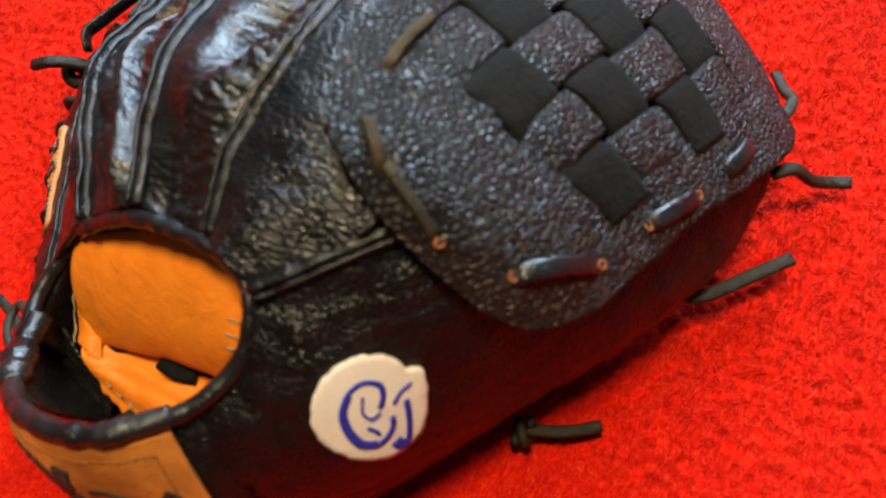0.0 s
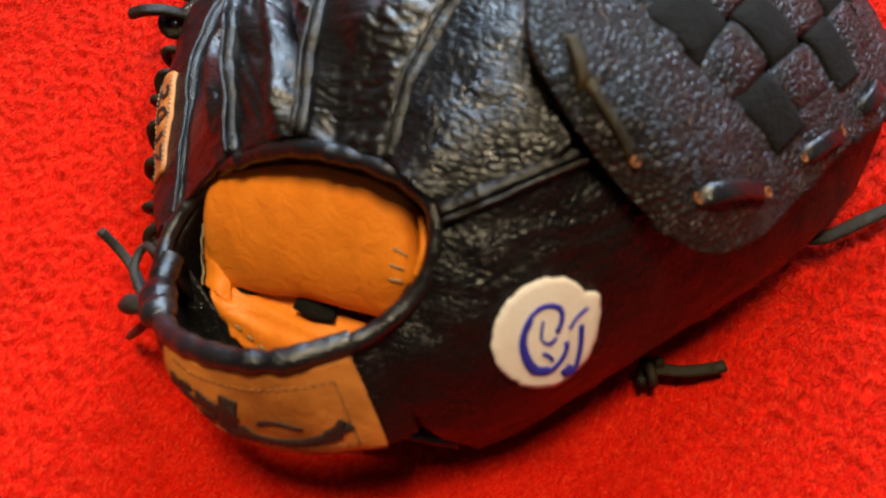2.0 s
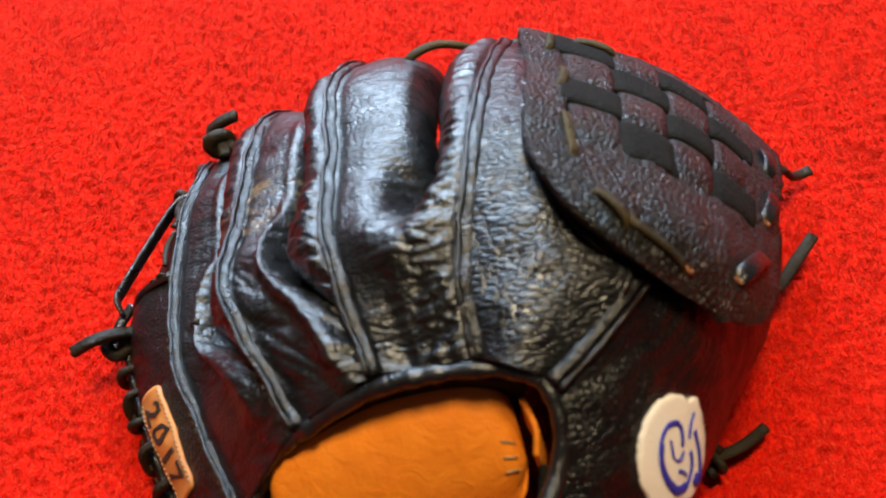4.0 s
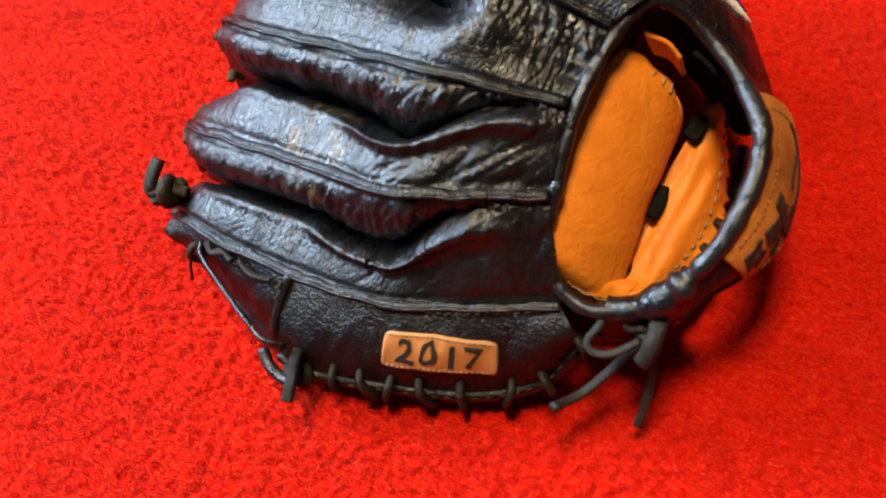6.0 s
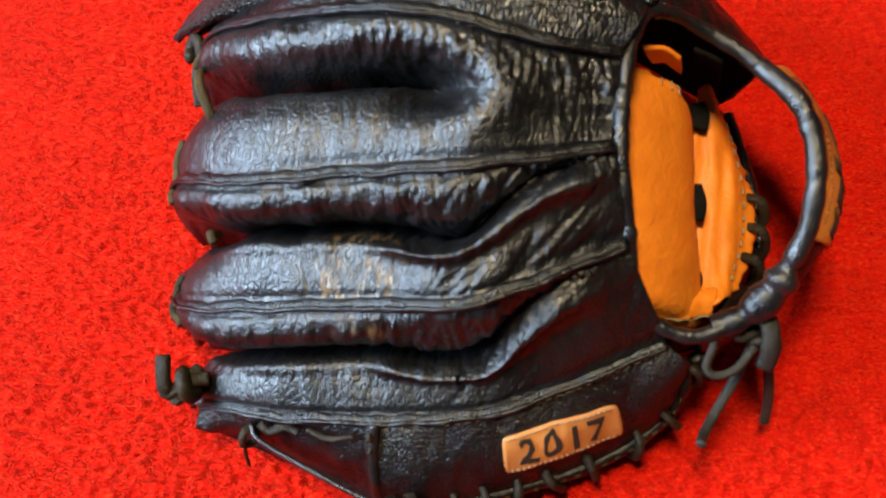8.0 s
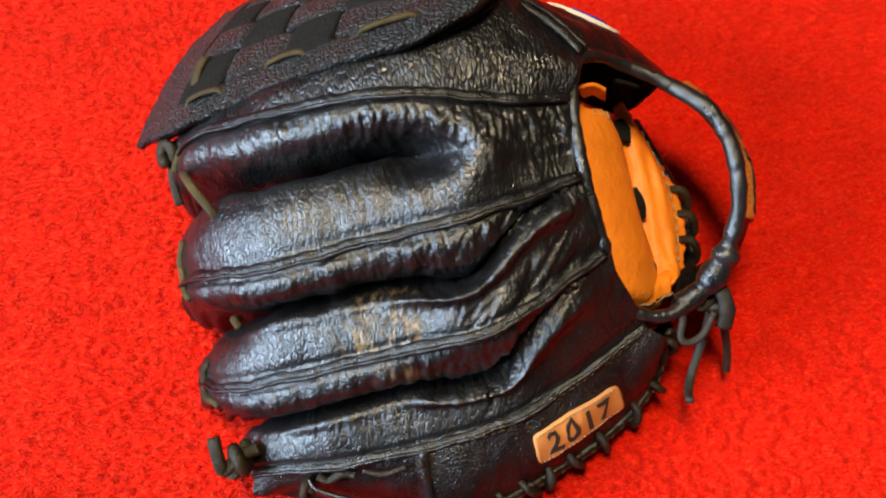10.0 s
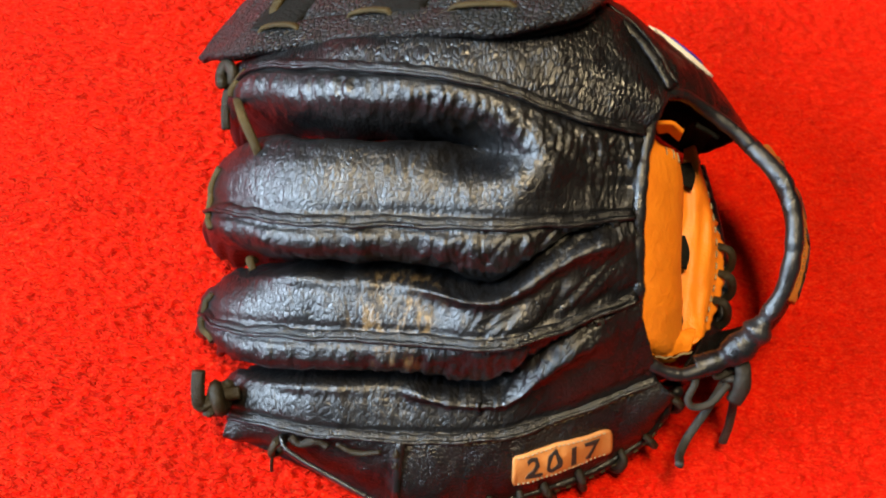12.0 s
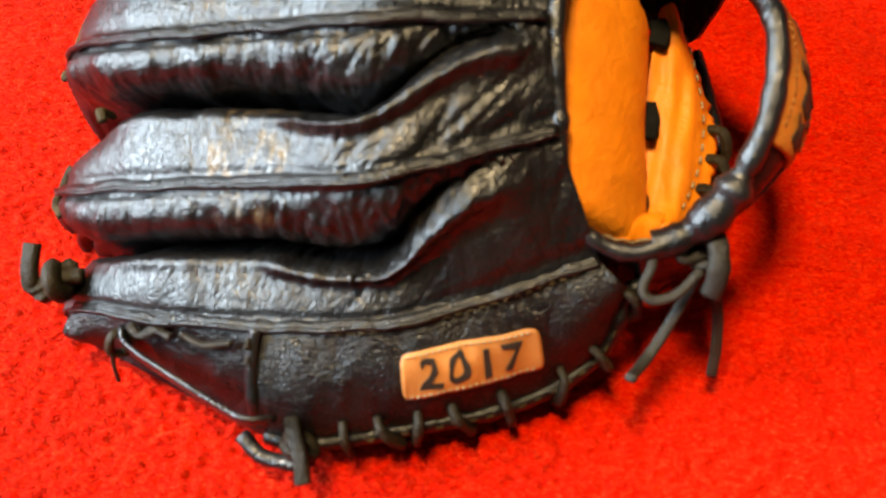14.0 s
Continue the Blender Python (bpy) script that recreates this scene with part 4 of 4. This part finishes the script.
joined("edge_stitching", [sweep([tuple(dash[i]), tuple(dash[i + 2])], 0.0006, n=5, sides=5) for i in range(0, len(dash) - 3, 5)], WORN, glove, "worn olive thread along the palm edge")
little = spline(SEAM_LITTLE, 200)[110:196] + np.array([0, -0.0030, -0.0002])
joined("seam_stitching", [sweep([tuple(little[i]), tuple(little[i + 2])], 0.0005, n=5, sides=5) for i in range(0, len(little) - 3, 4)], WORN, glove, "worn thread along the little finger seam")

cord("side_welt", [(-0.029, -0.1075, 0.050), (-0.029, -0.1185, 0.042), (-0.028, -0.1285, 0.031), (-0.027, -0.1335, 0.018)], 0.0022, BINDING, glove, 0.0016, n=24, wobble=0.2)
cord("edge_binding", [tuple(q) for q in EDGE[EDGE[:, 0] > -0.026][::7]], 0.0028, WELT, glove, 0.0040, n=110, wobble=0.2, label="rolled black leather palm edge")
cord("lace", [(-0.0885, -0.1085, 0.031), (-0.0836, -0.1158, 0.031), (-0.060, -0.1258, 0.032), (-0.034, -0.1355, 0.033), (-0.0255, -0.1374, 0.034), (-0.018, -0.134, 0.030)], 0.0013, BINDING, glove, 0.0042, n=30, square=0.6, label="flat lace strand along the little finger side")
cord("lace", [(-0.088, -0.108, 0.030), (-0.0905, -0.1135, 0.034), (-0.092, -0.1175, 0.028), (-0.089, -0.1150, 0.022), (-0.0865, -0.1130, 0.028)], 0.0020, LACE, glove, 0.0014, n=30)
cord("lace", [(-0.0905, -0.1135, 0.034), (-0.0920, -0.1200, 0.022), (-0.0925, -0.1235, 0.011)], 0.0010, LACE, glove, 0.0008, n=18)
cord("lace", [(-0.083, -0.1095, 0.038), (-0.078, -0.1125, 0.037), (-0.071, -0.1105, 0.040), (-0.064, -0.1125, 0.040)], 0.0022, LACE, glove, 0.0015, n=24, wobble=0.6)
cord("lace", [(-0.060, -0.1110, 0.042), (-0.050, -0.1140, 0.042), (-0.038, -0.1125, 0.045)], 0.0012, LACE, glove, 0.0010, n=20, wobble=0.4)


def coil(centre, axis, radius, wide, turns, mat, name="knot", length=0.004, label=""):
    axis = unit(np.array(axis, float))
    a = unit(np.cross(axis, np.array([0.3, 0.2, 1.0])))
    b = np.cross(axis, a)
    t = np.linspace(0, 1, int(10 * turns) + 2)
    p = [tuple(np.array(centre) + axis * length * (k - 0.5) + radius * (np.cos(6.283 * turns * k) * a + np.sin(6.283 * turns * k) * b)) for k in t]
    return cord(name, p, wide, mat, glove, wide * 0.75, n=int(26 * turns), sides=8, up=tuple(axis), label=label)


coil((-0.0305, -0.1125, 0.0475), (1, 0, 0.2), 0.0012, 0.0013, 1.2, LACE, length=0.002)
coil((-0.0300, -0.1170, 0.0430), (1, 0, 0.2), 0.0012, 0.0013, 1.2, LACE, length=0.002)
# little finger tip: knot with a bent end
coil((-0.122, -0.095, 0.036), (1, 0.2, 0), 0.0045, 0.0050, 1.6, LACE, length=0.010, label="lace knot at the little finger tip")
cord("lace", [(-0.112, -0.091, 0.036), (-0.122, -0.094, 0.037), (-0.1295, -0.100, 0.036), (-0.1315, -0.095, 0.041), (-0.1325, -0.085, 0.046)], 0.0034, LACE, glove, 0.0026, n=30, square=0.6, label="bent lace end")
# palm edge knot with a hanging end
coil((-0.008, -0.1395, 0.021), (0.3, 0.5, 0.5), 0.0048, 0.0034, 1.7, LACE, length=0.006, label="lace knot on the palm edge")
cord("lace", [(-0.013, -0.131, 0.025), (-0.008, -0.139, 0.032), (-0.003, -0.147, 0.035), (0.0002, -0.1556, 0.0318)], 0.0030, LACE, glove, 0.0022, n=30, square=0.6, label="hanging lace end")
cord("lace", [(-0.034, -0.137, 0.014), (-0.024, -0.143, 0.012), (-0.010, -0.144, 0.013)], 0.0030, BINDING, glove, 0.0022, n=20)
# wrist tie
coil((0.131, -0.052, 0.056), (0.2, -0.5, -0.8), 0.0042, 0.0026, 1.5, TIE, length=0.006, label="knot of the wrist tie")
cord("lace", [(0.130, -0.054, 0.053), (0.124, -0.068, 0.044), (0.117, -0.082, 0.034), (0.112, -0.092, 0.036), (0.109, -0.0995, 0.044)], 0.0022, TIE, glove, 0.0015, n=36, square=0.6, label="long end of the wrist tie")
cord("lace", [(0.133, -0.054, 0.052), (0.139, -0.062, 0.038), (0.142, -0.071, 0.024), (0.143, -0.078, 0.012)], 0.0022, TIE, glove, 0.0015, n=36, square=0.6, label="long end of the wrist tie")
cord("lace", [(0.132, -0.050, 0.058), (0.122, -0.056, 0.060), (0.119, -0.050, 0.066)], 0.0024, TIE, glove, 0.0018, n=24, square=0.7)
cord("knot", [(0.1305, -0.0465, 0.0625), (0.1325, -0.0500, 0.0655), (0.1340, -0.0560, 0.0640), (0.1345, -0.0620, 0.0590), (0.1335, -0.0655, 0.0530)], 0.0042, TIE, glove, 0.0030, n=26, square=0.7, wobble=0.2, label="grey rawhide strand wrapped over the knot")
cord("lace", [(0.1095, -0.0545, 0.0640), (0.1110, -0.0615, 0.0610), (0.1090, -0.0690, 0.0560), (0.1130, -0.0720, 0.0540), (0.1210, -0.0690, 0.0550), (0.1290, -0.0590, 0.0580)], 0.0019, TIE, glove, 0.0016, n=36, square=0.8, label="loop of the wrist tie")

# finger tips: a worn lace that hugs the ends and crosses the clefts
TIP_TREE = tree_of(PANELS["im"], PANELS["mr"], PANELS["rl"])


def hug(points, above, n=14):
    """A curve laid on the fingers and lifted off them."""
    out = []
    for q in spline(points, n):
        place, way, _, _ = TIP_TREE.find_nearest(Vector(q))
        away = np.array(way) * (1 if np.dot(way, np.array(place) - np.array([-0.06, 0.0, 0.03])) > 0 else -1)
        out.append(tuple(np.array(place) + away * above))
    return out


for q in ([(-0.139, 0.071, 0.091), (-0.142, 0.062, 0.083), (-0.140, 0.053, 0.077)], [(-0.142, 0.014, 0.075), (-0.146, 0.003, 0.068), (-0.143, -0.008, 0.065), (-0.134, -0.018, 0.070)],
          [(-0.141, -0.042, 0.046), (-0.144, -0.051, 0.040), (-0.139, -0.061, 0.037), (-0.131, -0.068, 0.041)]):
    cord("lace", hug(q, 0.0006), 0.0017, WORN, glove, 0.0014, n=30, square=0.7, wobble=0.2, label="worn tan lace at the finger tips")
cord("lace", [(-0.1365, 0.0500, 0.0800), (-0.1330, 0.0420, 0.0885), (-0.1255, 0.0270, 0.0985), (-0.1180, 0.0150, 0.1000), (-0.1150, 0.0105, 0.0960)], 0.0023, WORN, glove, 0.0015, n=30, square=0.7, label="worn tan lace across the cleft")
cord("lace", [(-0.1130, -0.0300, 0.0640), (-0.1145, -0.0330, 0.0705), (-0.1120, -0.0375, 0.0700)], 0.0020, WORN, glove, 0.0015, n=18, square=0.7, label="worn tan lace across the cleft")

# web corner and thumb lace ends
cord("lace", [(-0.140, 0.068, 0.076), (-0.145, 0.060, 0.070), (-0.146, 0.052, 0.062), (-0.145, 0.045, 0.056)], 0.0024, LACE, glove, 0.0015, n=26, square=0.6)
coil((-0.146, 0.068, 0.074), (1, 0.4, -0.6), 0.0046, 0.0038, 1.5, LACE, length=0.008, label="lace knot under the web corner")
cord("lace", [(-0.018, 0.184, 0.020), (-0.022, 0.194, 0.020), (-0.038, 0.208, 0.018), (-0.054, 0.222, 0.016)], 0.0032, LACE, glove, 0.0018, n=26, square=0.6, label="flat lace end sticking out of the thumb")
cord("lace", [(-0.080, 0.200, 0.034), (-0.086, 0.208, 0.034), (-0.090, 0.218, 0.022), (-0.098, 0.228, 0.012), (-0.101, 0.235, 0.012)], 0.0030, LACE, glove, 0.0018, n=26, square=0.6, label="curled lace end")
cord("lace", [(-0.108, 0.196, 0.032), (-0.120, 0.197, 0.030), (-0.128, 0.192, 0.024), (-0.140, 0.186, 0.016)], 0.0026, LACE, glove, 0.0016, n=26, square=0.6)
coil((0.064, 0.145, 0.012), (-0.4, 0.8, 0), 0.0042, 0.0030, 1.6, LACE, length=0.008)
cord("lace", [(0.062, 0.146, 0.013), (0.058, 0.157, 0.011), (0.053, 0.166, 0.009), (0.047, 0.174, 0.007)], 0.0028, LACE, glove, 0.0017, n=26, square=0.6)
